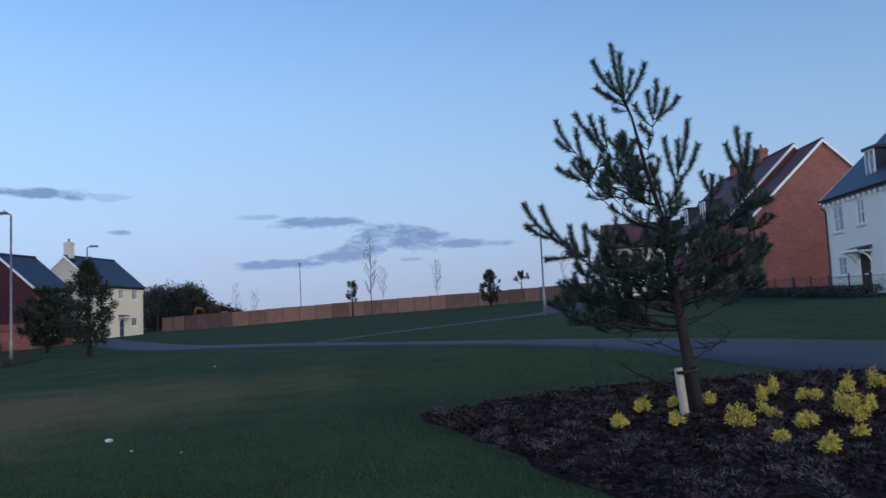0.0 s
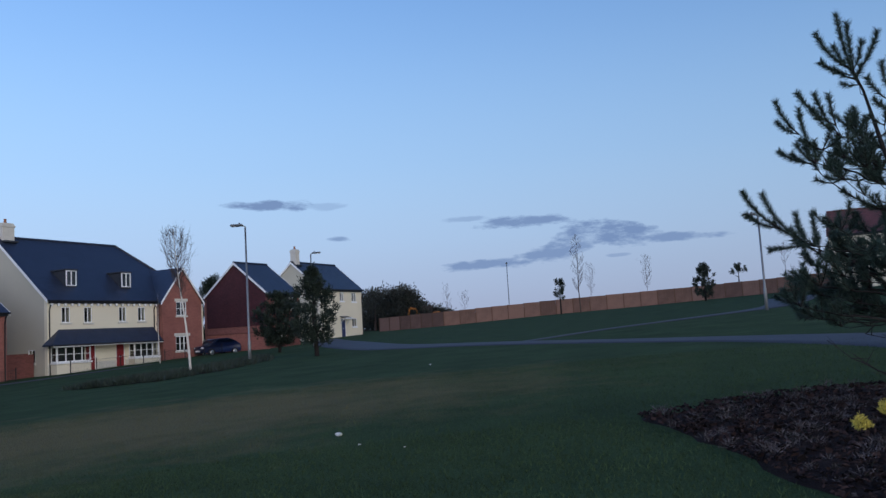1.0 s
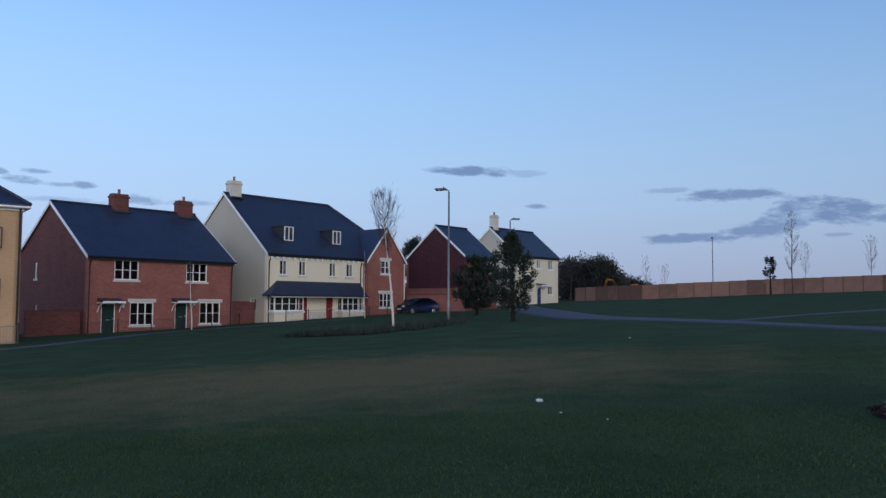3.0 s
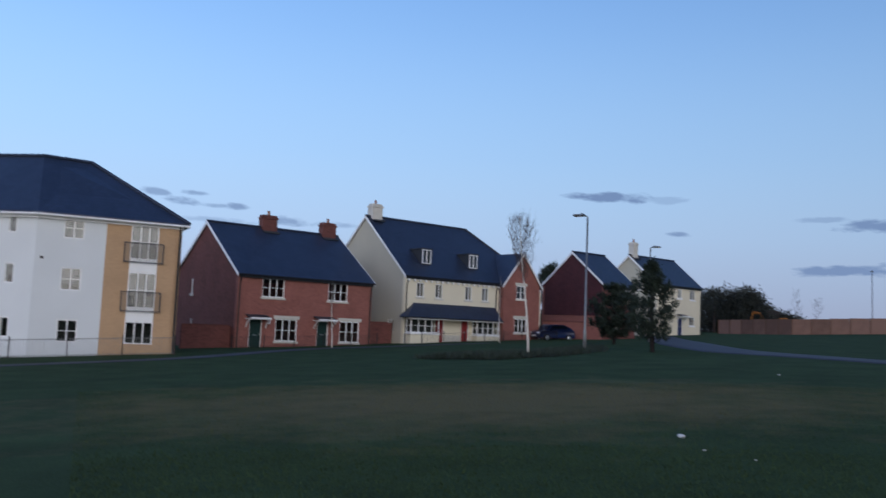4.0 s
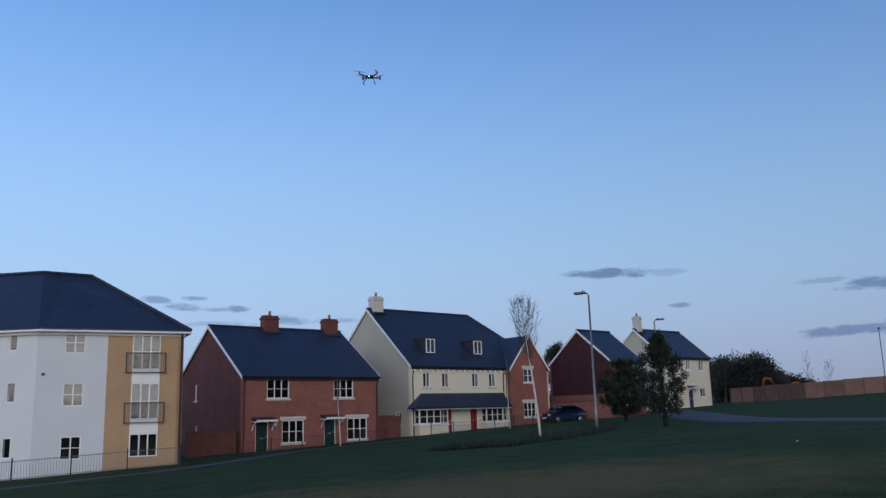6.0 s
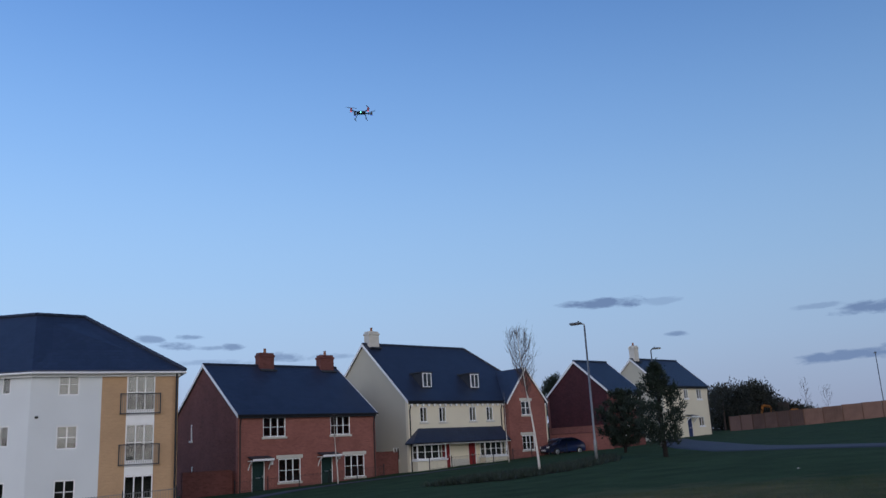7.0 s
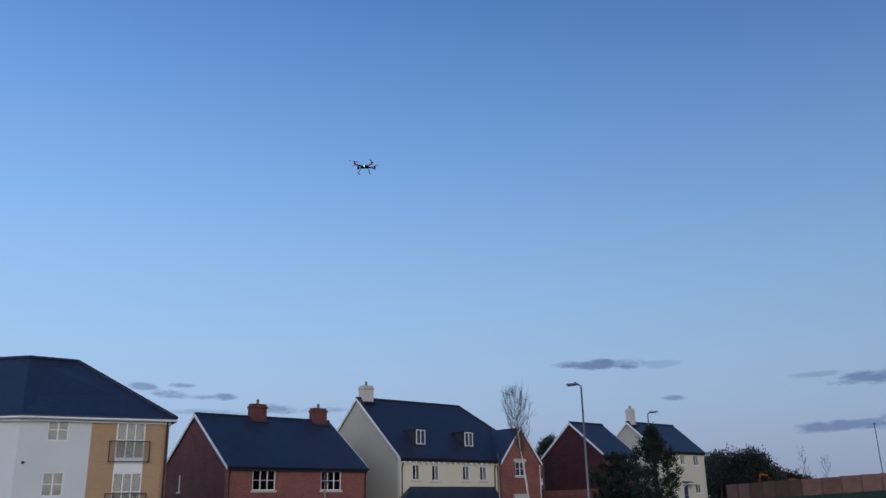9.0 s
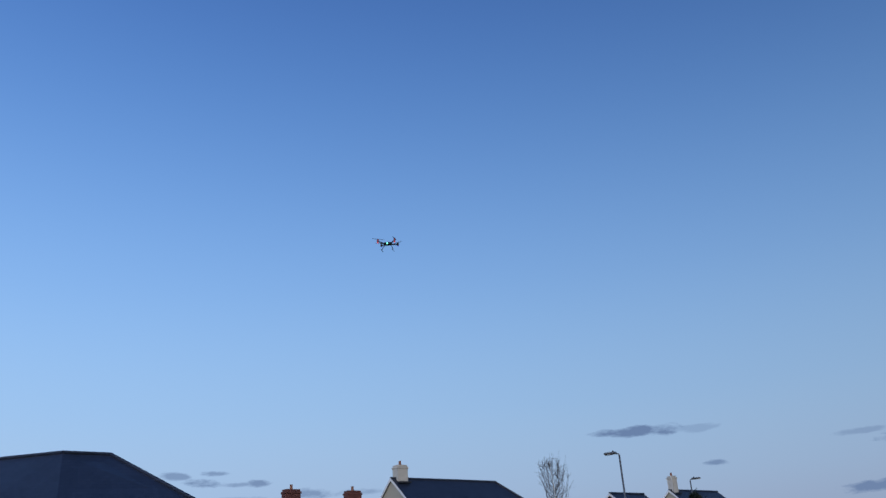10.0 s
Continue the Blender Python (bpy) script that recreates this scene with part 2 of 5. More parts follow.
M["wood_leaf"] = mat("woodland_leaves", (0.022, 0.026, 0.02), 0.8, 0.4, 0.4, 20, 0.0, isl_rand=0.8)
M["yellow_leaf"] = mat("golden_shrub_leaves", (0.62, 0.5, 0.1), 0.6, 0.25, 6, 60, 0.0, tint=(0.36, 0.32, 0.06), isl_rand=1.0)
M["dead_plant"] = mat("grey_dormant_stems", (0.085, 0.075, 0.082), 0.9, 0.6, 0.9, 40, 0.0, tint=(0.016, 0.018, 0.014), spec=0.1, isl_rand=0.9)
M["stake"] = mat("pale_stake_timber", (0.42, 0.37, 0.29), 0.85, 0.15, 5, 40, 0.3, 0.004)
M["rubber"] = mat("black_rubber", (0.012, 0.012, 0.012), 0.7, 0.2, 6, 50, 0.1)
M["car_paint"] = mat("dark_blue_car_paint", (0.005, 0.011, 0.045), 0.3, 0.1, 3, 40, 0.0)
M["digger"] = mat("orange_digger_paint", (0.36, 0.13, 0.02), 0.6, 0.3, 2, 30, 0.0)
M["litter"] = mat("crumpled_paper", (0.65, 0.64, 0.6), 0.85, 0.15, 8, 40, 0.2)
M["timber_dark"] = mat("dark_timber", (0.035, 0.028, 0.025), 0.8, 0.3, 3, 30, 0.2)
M["pink"] = mat("red_plastic", (0.35, 0.03, 0.05), 0.4, 0.1, 5, 30, 0.0)


def glow_mat(name, colour, power):
    m = bpy.data.materials.new(name)
    m.use_nodes = True
    b = m.node_tree.nodes["Principled BSDF"]
    b.inputs["Base Color"].default_value = (*colour, 1)
    b.inputs["Emission Color"].default_value, b.inputs["Emission Strength"].default_value = (*colour, 1), power
    return m


def glass_mat(name, colour, rough=0.02):
    m = bpy.data.materials.new(name)
    m.use_nodes = True
    b = m.node_tree.nodes["Principled BSDF"]
    b.inputs["Base Color"].default_value, b.inputs["Roughness"].default_value = (*colour, 1), rough
    b.inputs["Transmission Weight"].default_value, b.inputs["IOR"].default_value = 1.0, 1.5
    return m


M["glass"] = glass_mat("window_glass", (0.75, 0.8, 0.82))


# ---- building helpers ----
def link(name, bm, material, smooth=False):
    me = bpy.data.meshes.new(name)
    bmesh.ops.recalc_face_normals(bm, faces=bm.faces)
    bm.to_mesh(me)
    bm.free()
    me.materials.append(material)
    if smooth:
        me.shade_smooth()
    return new(name, me)


def part(name, bm, material, parent, label="", smooth=False):
    ob = link(name, bm, material, smooth)
    ob.parent = parent
    if label:
        ob["label"] = label
    return ob


def thing(name, m, label, category, group="", kind=""):
    ob = new(name)
    ob.matrix_basis = m
    ob.empty_display_size = 0.2
    return tagged(ob, label, category, group, kind)


def box(bm, x0, y0, z0, x1, y1, z1, m=None, bevel=0.0):
    r = bmesh.ops.create_cube(bm, size=1.0)
    vs = r["verts"]
    for v in vs:
        v.co = Vector((x0 + (v.co.x + 0.5) * (x1 - x0), y0 + (v.co.y + 0.5) * (y1 - y0), z0 + (v.co.z + 0.5) * (z1 - z0)))
    if bevel:
        es = list({e for v in vs for e in v.link_edges})
        b = bmesh.ops.bevel(bm, geom=es, offset=bevel, segments=1, affect="EDGES")
        vs = list({v for f in b["faces"] for v in f.verts} | {v for v in vs if v.is_valid})
    if m is not None:
        for v in vs:
            v.co = m @ v.co
    return vs


def boxes(rows, m=None, bevel=0.0):
    bm = bmesh.new()
    for r in rows:
        box(bm, *r, m=m, bevel=bevel)
    return bm


def tube(bm, pts, radii, sides=8, cap=True):
    """A round bar along points."""
    pts = [Vector(p) for p in pts]
    if isinstance(radii, (int, float)):
        radii = [radii] * len(pts)
    rings, side = [], None
    for i, p in enumerate(pts):
        d = (pts[min(i + 1, len(pts) - 1)] - pts[max(i - 1, 0)]).normalized()
        if side is None:
            side = d.cross(Vector((0, 0, 1)) if abs(d.z) < 0.9 else Vector((1, 0, 0))).normalized()
        side = (side - d * side.dot(d)).normalized()
        up = d.cross(side)
        rings.append([bm.verts.new(p + (side * math.cos(a) + up * math.sin(a)) * radii[i]) for a in (2 * math.pi * k / sides for k in range(sides))])
    for a, b in zip(rings, rings[1:]):
        for k in range(sides):
            bm.faces.new((a[k], a[(k + 1) % sides], b[(k + 1) % sides], b[k]))
    if cap:
        bm.faces.new(rings[0]), bm.faces.new(rings[-1])
    return bm


def slab(bm, pts, thick):
    """A flat plate with the outline pts as its upper side."""
    pts = [Vector(p) for p in pts]
    top = [bm.verts.new(p) for p in pts]
    low = [bm.verts.new(p - Vector((0, 0, thick))) for p in pts]
    bm.faces.new(top), bm.faces.new(low[::-1])
    n = len(pts)
    for i in range(n):
        bm.faces.new((top[i], low[i], low[(i + 1) % n], top[(i + 1) % n]))


def panel(w, z0, z1, t, holes, m):
    """A wall of thickness t from 0 to w, its outside at y = 0, with real openings (x, z, wide, high)."""
    bm = bmesh.new()
    xs = sorted({0.0, w, *(a for h in holes for a in (h[0], h[0] + h[2]))})
    zs = sorted({z0, z1, *(a for h in holes for a in (h[1], h[1] + h[3]))})
    solid = lambda i, k: 0 <= i < len(xs) - 1 and 0 <= k < len(zs) - 1 and not any(
        h[0] < (xs[i] + xs[i + 1]) / 2 < h[0] + h[2] and h[1] < (zs[k] + zs[k + 1]) / 2 < h[1] + h[3] for h in holes)
    q = lambda *c: bm.faces.new([bm.verts.new(m @ Vector(p)) for p in c])
    for i in range(len(xs) - 1):
        for k in range(len(zs) - 1):
            if not solid(i, k):
                continue
            a, b, c, d = xs[i], xs[i + 1], zs[k], zs[k + 1]
            q((a, 0, c), (b, 0, c), (b, 0, d), (a, 0, d))
            q((a, t, c), (a, t, d), (b, t, d), (b, t, c))
            if not solid(i - 1, k):
                q((a, 0, c), (a, 0, d), (a, t, d), (a, t, c))
            if not solid(i + 1, k):
                q((b, 0, c), (b, t, c), (b, t, d), (b, 0, d))
            if not solid(i, k - 1):
                q((a, 0, c), (a, t, c), (b, t, c), (b, 0, c))
            if not solid(i, k + 1):
                q((a, 0, d), (b, 0, d), (b, t, d), (a, t, d))
    bmesh.ops.remove_doubles(bm, verts=bm.verts, dist=0.001)
    return bm


def window(house, m, x, z, w, h, cols=2, rows=1, sill="stone", head="", blind=0.0, set_in=0.03, label=""):
    """A white casement in an opening of a panel whose pose is m: frame, mullions, bars, one pane to each light."""
    f, t = 0.06, 0.07
    y0, y1 = set_in, set_in + t
    cw, rh = (w - 2 * f) / cols, (h - 2 * f) / rows
    lights = [(f + c * cw + (0.032 if c else 0), f + r * rh + (0.018 if r else 0), cw - (0.032 if c else 0) - (0.032 if c < cols - 1 else 0), rh - (0.018 if r else 0) - (0.018 if r < rows - 1 else 0))
              for c in range(cols) for r in range(rows)]
    fm = m @ Matrix.Translation((x, y0, z))
    fr = part("window", panel(w, 0.0, h, t, lights, fm), M["white"], house, label or "white casement window")
    for a, b, c, d in lights:
        part("pane", boxes([(a, 0.03, b, a + c, 0.038, b + d)], fm), M["glass"], fr).visible_shadow = False
    if sill:
        part("sill", boxes([(x - 0.1, -0.07, z - 0.14, x + w + 0.1, y0 + 0.02, z - 0.002)], m, 0.012), M[sill], fr)
    if head:
        part("lintel", boxes([(x - 0.16, -0.03, z + h + 0.002, x + w + 0.16, y0 + 0.01, z + h + 0.24)], m, 0.012), M[head], fr)
    if blind:
        part("blind", boxes([(x + f, y1 + 0.05, z + h - f - (h - 2 * f) * blind, x + w - f, y1 + 0.07, z + h - f)], m), M["blind"], fr)
    return fr


def door(house, m, x, z, w, h, paint, label, canopy=True):
    d = part("door", boxes([(x + 0.05, 0.06, z, x + w - 0.05, 0.12, z + h - 0.05)], m, 0.008), M[paint], house, label)
    part("door_frame", boxes([(x, 0.03, z, x + 0.05, 0.14, z + h), (x + w - 0.05, 0.03, z, x + w, 0.14, z + h), (x + 0.05, 0.03, z + h - 0.05, x + w - 0.05, 0.14, z + h)], m), M["white"], d)
    part("letter_plate", boxes([(x + w * 0.35, 0.045, z + 0.95, x + w * 0.65, 0.06, z + 1.02)], m), M["chrome"], d)
    part("handle", boxes([(x + w - 0.17, 0.02, z + 0.98, x + w - 0.13, 0.06, z + 1.12)], m), M["chrome"], d)
    for u in (0.18, 0.56):
        for v0, v1 in ((0.2, 0.85), (1.15, h - 0.25)):
            part("door_panel", boxes([(x + w * u, 0.052, z + v0, x + w * (u + 0.26), 0.062, z + v1)], m, 0.004), M[paint], d)
    part("doorstep", boxes([(x - 0.15, -0.55, z - 0.55, x + w + 0.15, 0.03, z - 0.01)], m, 0.02), M["kerb"], house)
    if canopy:
        c = bmesh.new()
        a, b = x - 0.3, x + w + 0.3
        slab(c, [m @ Vector(p) for p in ((a, -0.75, z + h + 0.12), (b, -0.75, z + h + 0.12), (b, 0, z + h + 0.32), (a, 0, z + h + 0.32))], 0.06)
        ca = part("canopy", c, M["lead"], house, "small lead-topped door canopy")
        part("canopy_fascia", boxes([(a, -0.79, z + h + 0.0, b, -0.752, z + h + 0.13), (a, -0.75, z + h - 0.02, a + 0.07, 0.0, z + h + 0.05), (b - 0.07, -0.75, z + h - 0.02, b, 0, z + h + 0.05)], m), M["white"], ca)
        for q in (a, b - 0.07):
            bk = bmesh.new()
            tube(bk, [m @ Vector((q + 0.035, -0.6, z + h - 0.02)), m @ Vector((q + 0.035, -0.25, z + h - 0.2)), m @ Vector((q + 0.035, -0.03, z + h - 0.55))], 0.04, 6)
            part("bracket", bk, M["white"], ca)
    return d


def chimney(house, x, y, z, h, material, w=0.9, d=0.65, pots=1):
    bm = boxes([(x - w / 2, y - d / 2, z - 1.2, x + w / 2, y + d / 2, z + h - 0.32)], None, 0.015)
    c = part("chimney", bm, M[material], house)
    part("chimney_cap", boxes([(x - w / 2 - 0.05, y - d / 2 - 0.05, z + h - 0.318, x + w / 2 + 0.05, y + d / 2 + 0.05, z + h - 0.16), (x - w / 2 + 0.02, y - d / 2 + 0.02, z + h - 0.158, x + w / 2 - 0.02, y + d / 2 - 0.02, z + h)], None, 0.02), M[material], c)
    part("flashing", boxes([(x - w / 2 - 0.06, y - d / 2 - 0.35, z - 0.42, x + w / 2 + 0.06, y - d / 2 - 0.01, z - 0.3)]), M["lead"], c)
    for k in range(pots):
        b = bmesh.new()
        px = x + (k - (pots - 1) / 2) * 0.4
        tube(b, [(px, y, z + h), (px, y, z + h + 0.08), (px, y, z + h + 0.3), (px, y, z + h + 0.34)], [0.13, 0.11, 0.095, 0.12], 10)
        part("chimney_pot", b, M["clay_pot"], c, smooth=False)


def pipe(house, pts, r=0.045, material="black", name="downpipe"):
    b = bmesh.new()
    tube(b, pts, r, 8)
    return part(name, b, M[material], house)


def ridge_line(house, a, b, material):
    """Half-round ridge tiles, joined end to end."""
    a, b = Vector(a), Vector(b)
    n = max(1, int((b - a).length / 0.45))
    bm = bmesh.new()
    for i in range(n):
        tube(bm, [a.lerp(b, i / n), a.lerp(b, (i + 0.97) / n)], [0.105, 0.115], 8)
    return part("ridge_tiles", bm, M[material], house)


T = 0.3


def gabled_house(name, m, label, w, depth, eave, ridge, front_mat, side_mat, roof_mat, front_holes=(), left_holes=(), verge=True, low=1.2, corbels=False, hip_right=0.0,
                 verge_mat="white", upper_mat="", split=0.0, front_gap=None):
    """Front along x at y = 0, depth along +y. Holes are (x, z, wide, high); those of the left side count x from the front."""
    h = thing(name, m, label, "house")
    ID = Matrix()
    left = Matrix(((0, 1, 0, 0), (-1, 0, 0, depth - T), (0, 0, 1, 0), (0, 0, 0, 1)))
    right = Matrix(((0, -1, 0, w), (1, 0, 0, T), (0, 0, 1, 0), (0, 0, 0, 1)))
    back = Matrix(((-1, 0, 0, w), (0, -1, 0, depth), (0, 0, 1, 0), (0, 0, 0, 1)))
    fh = list(front_holes) + ([front_gap] if front_gap else [])
    part("wall", panel(w, -low, eave, T, fh, ID), M[front_mat], h, "front wall")
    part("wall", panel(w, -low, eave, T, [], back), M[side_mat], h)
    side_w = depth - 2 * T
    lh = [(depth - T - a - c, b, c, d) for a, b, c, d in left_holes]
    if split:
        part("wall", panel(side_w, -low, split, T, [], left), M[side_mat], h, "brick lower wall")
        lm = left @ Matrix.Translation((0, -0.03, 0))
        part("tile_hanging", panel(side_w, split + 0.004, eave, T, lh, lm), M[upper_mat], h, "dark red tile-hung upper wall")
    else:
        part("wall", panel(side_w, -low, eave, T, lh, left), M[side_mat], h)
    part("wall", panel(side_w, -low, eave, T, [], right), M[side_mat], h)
    for x0 in ((-0.03 if split else 0.0),) + (() if hip_right else (w - T,)):
        g = bmesh.new()
        lo, hi = [], []
        for xx, lst in ((x0, lo), (x0 + T, hi)):
            for p in ((0, eave + 0.002), (depth, eave + 0.002), (depth / 2, ridge - 0.16)):
                lst.append(g.verts.new((xx, *p)))
        g.faces.new(lo), g.faces.new(hi)
        for i in range(3):
            g.faces.new((lo[i], lo[(i + 1) % 3], hi[(i + 1) % 3], hi[i]))
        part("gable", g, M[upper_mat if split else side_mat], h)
    # roof
    ov, ox = 0.2, 0.12
    k = (ridge - eave) / (depth / 2)
    ze = eave - ov * k + 0.16
    xr = w + ox
    for sgn in (0, 1):
        Y = (lambda y: y) if not sgn else (lambda y: depth - y)
        b = bmesh.new()
        if hip_right:
            xr = w + ov
            pts = [(-ox, Y(-ov), ze), (xr, Y(-ov), ze), (w - hip_right, depth / 2, ridge), (-ox, depth / 2, ridge)]
        else:
            pts = [(-ox, Y(-ov), ze), (xr, Y(-ov), ze), (xr, depth / 2, ridge), (-ox, depth / 2, ridge)]
        slab(b, pts, 0.11)
        part("roof_slope", b, M[roof_mat], h)
    if hip_right:
        b = bmesh.new()
        slab(b, [(w + ov, -ov, ze), (w + ov, depth + ov, ze), (w - hip_right, depth / 2, ridge)], 0.11)
        part("roof_slope", b, M[roof_mat], h)
        for yy in (-ov, depth + ov):
            ridge_line(h, (w + ov - 0.1, yy + (0.1 if yy < 0 else -0.1), ze + 0.06), (w - hip_right, depth / 2, ridge), roof_mat)
    ridge_line(h, (-ox, depth / 2, ridge), (w - hip_right if hip_right else xr, depth / 2, ridge), roof_mat)
    if verge:
        for x0 in (-ox - 0.03,) + (() if hip_right else (xr - 0.01,)):
            for sgn in (0, 1):
                Y = (lambda y: y) if not sgn else (lambda y: depth - y)
                b = bmesh.new()
                lo = [b.verts.new(p) for p in ((x0, Y(-ov), ze + 0.02), (x0, depth / 2, ridge + 0.02), (x0, depth / 2, ridge - 0.2), (x0, Y(-ov), ze - 0.2))]
                hi = [b.verts.new(v.co + Vector((0.04, 0, 0))) for v in lo]
                b.faces.new(lo), b.faces.new(hi[::-1])
                for i in range(4):
                    b.faces.new((lo[i], hi[i], hi[(i + 1) % 4], lo[(i + 1) % 4]))
                part("bargeboard", b, M[verge_mat], h)
    gz = ze - 0.1
    g = bmesh.new()
    tube(g, [(-ox, -ov - 0.05, gz + 0.06), (w + ox, -ov - 0.05, gz + 0.06)], 0.06, 8)
    part("gutter", g, M["black"], h)
    part("fascia", boxes([(0, -ov + 0.03, ze - 0.24, w, -ov + 0.06, ze - 0.1)]), M["black"], h)
    if corbels:
        n = int(w / 0.55)
        for i in range(n):
            xx = (i + 0.5) * w / n
            part("corbel", boxes([(xx - 0.085, -0.18, ze - 0.4, xx + 0.085, 0.0, ze - 0.22)], None, 0.01), M["white"], h)
    return h


def ground(x, y):
    """Height of the sloping green; it levels off far out."""
    r = math.hypot(x, y)
    s = 1.0 if r < 120 else (120 + 40 * (1 - math.exp(-(r - 120) / 40))) / r
    return (0.0342 * x + 0.0331 * y) * s + 0.05 * math.sin(x * 0.21 + 1.3) * math.sin(y * 0.17) * min(1, r / 15)


def polar(bearing, r, z=None):
    a = radians(bearing)
    x, y = -math.sin(a) * r, math.cos(a) * r
    return Vector((x, y, ground(x, y) if z is None else z))


def near(bearing, r):
    """As polar(), from where the walk begins."""
    v = polar(bearing, r)
    return Vector((v.x + 0.27, v.y, ground(v.x + 0.27, v.y)))


# ---- the green, paths and beds ----
bm = bmesh.new()
radii = [0, 1.5, 3, 4.5, 6, 7.5, 9, 10.5, 12, 14, 16, 19, 22, 26, 30, 35, 40, 46, 52, 60, 68, 77, 87, 98, 110, 122, 140, 165, 200, 260, 360, 550, 900, 1600, 3000]
N = 160
rows_v = []
for r in radii:
    rows_v.append([bm.verts.new(polar(360 * i / N, r)) for i in range(N)] if r else [bm.verts.new((0, 0, 0))])
for a, b in zip(rows_v, rows_v[1:]):
    for i in range(N):
        j = (i + 1) % N
        bm.faces.new((a[0], b[i], b[j]) if len(a) == 1 else (a[i], b[i], b[j], a[j]))
green = tagged(link("ground", bm, M["grass"], True), "sloping winter lawn, dark green with a worn patch", "lawn", kind="structure")


def ribbon(name, label, centre, widths, lift, material, category="path", crown=0.0):
    """A strip draped on the slope; centre: plan points, widths: full widths."""
    pts, ws = [], []
    for (a, b), (wa, wb) in zip(zip(centre, centre[1:]), zip(widths, widths[1:])):
        n = max(2, int((Vector(b) - Vector(a)).length / 1.2))
        for i in range(n):
            pts.append(Vector(a).lerp(Vector(b), i / n)), ws.append(wa + (wb - wa) * i / n)
    pts.append(Vector(centre[-1])), ws.append(widths[-1])
    for _ in range(6):
        pts = [pts[0]] + [(pts[i - 1] + pts[i] * 2 + pts[i + 1]) / 4 for i in range(1, len(pts) - 1)] + [pts[-1]]
    bm = bmesh.new()
    prev = None
    for i, p in enumerate(pts):
        d = (pts[min(i + 1, len(pts) - 1)] - pts[max(i - 1, 0)]).normalized()
        s = Vector((d.y, -d.x))
        row = []
        for k in (-1, -0.98, -0.5, 0, 0.5, 0.98, 1):
            q = p + s * (k * ws[i] / 2)
            row.append(bm.verts.new((q.x, q.y, ground(q.x, q.y) + (lift if abs(k) < 1 else -0.1))))
        if prev:
            for k in range(6):
                bm.faces.new((prev[k], prev[k + 1], row[k + 1], row[k]))
        prev = row
    return tagged(link(name, bm, material, True), label, category, kind="structure")


def pp(b, r):
    v = polar(b, r)
    return (v.x, v.y)


ribbon("path", "grey asphalt footpath crossing the green", [pp(22.3, 84), pp(21.7, 72), pp(20.6, 58), pp(17.8, 46), pp(12, 38), pp(3.5, 31), pp(-6, 26), pp(-17, 20.4), pp(-27.5, 15.9), pp(-45, 13), pp(-70, 14)],
       [2.6, 3.0, 3.4, 3.0, 1.7, 1.3, 1.6, 2.8, 4.4, 5.0, 5.0], 0.03, M["asphalt"])
ribbon("path_branch", "narrow asphalt branch path climbing to the fence", [pp(9, 35.6), pp(3.5, 40.5), pp(-3, 44), pp(-7.5, 50), pp(-8.5, 60), pp(-8.5, 72)], [0.6, 0.8, 1.1, 1.8, 2.8, 4.0], 0.024, M["asphalt"])
ribbon("road", "asphalt estate road in front of the houses", [(-33.5, 8), (-33, 24), (-37.5, 36), (-35.2, 47), (-34.2, 52)], [1.5, 1.4, 1.3, 1.2, 1.0], 0.02, M["asphalt"], "road")


def bed(name, label, outline, lift, seed):
    """A mulched bed with an uneven edge, heaped a little above the lawn."""
    rnd = random.Random(seed)
    c = sum((Vector(p) for p in outline), Vector((0, 0))) / len(outline)
    edge = []
    for a, b in zip(outline, outline[1:] + outline[:1]):
        n = max(2, int((Vector(b) - Vector(a)).length / 0.35))
        for i in range(n):
            p = Vector(a).lerp(Vector(b), i / n)
            edge.append(p + (p - c).normalized() * rnd.uniform(-0.07, 0.07))
    bm = bmesh.new()
    prev = None
    rings = 26
    for k in range(rings + 1):
        f = 1 - k / rings
        row = []
        for p in edge:
            q = c.lerp(p, f)
            z = ground(q.x, q.y) + (-0.03 if k == 0 else lift * min(1, k / 4) + rnd.uniform(-0.02, 0.03))
            row.append(bm.verts.new((q.x, q.y, z)))
        if prev:
            for i in range(len(row)):
                j = (i + 1) % len(row)
                bm.faces.new((prev[i], prev[j], row[j], row[i]))
        prev = row
    bm.faces.new(prev)
    return tagged(link(name, bm, M["mulch"]), label, "flower bed", kind="structure")


def np_(b, r):
    v = near(b, r)
    return (v.x, v.y)


BED = [np_(2.3, 10.8), np_(-3, 11.6), np_(-7.8, 12.3), np_(-16, 12.8), np_(-24, 13.3), np_(-36, 12.8), np_(-48, 10), np_(-44, 5.5), np_(-22, 5.0), np_(-9, 6.5), np_(-2.5, 8.6)]
bed("flower_bed", "dark bark-mulched flower bed with dormant plants", BED, 0.05, 3)
BED2 = [pp(38.2, 36.5), pp(36, 39), pp(31, 40.5), pp(27, 49), pp(25.7, 49), pp(26.3, 44), pp(29, 38), pp(33, 34.8)]
bed("shrub_bed", "low dark mulched bed round the birch", BED2, 0.06, 5)

# ---- houses ----
HA = 77.3
# red brick pair
fw = [(1.8, 3.52, 1.7, 1.28, 3, 2), (7.06, 3.52, 1.66, 1.28, 3, 2), (2.94, 0.56, 1.7, 1.5, 3, 2), (8.18, 0.58, 1.7, 1.5, 3, 2)]
dr = [(0.98, -0.05, 0.94, 2.05), (6.25, 0.1, 0.94, 1.95)]
gw = [(7.05, 3.65, 0.32, 1.1), (6.85, 0.8, 0.32, 1.05)]
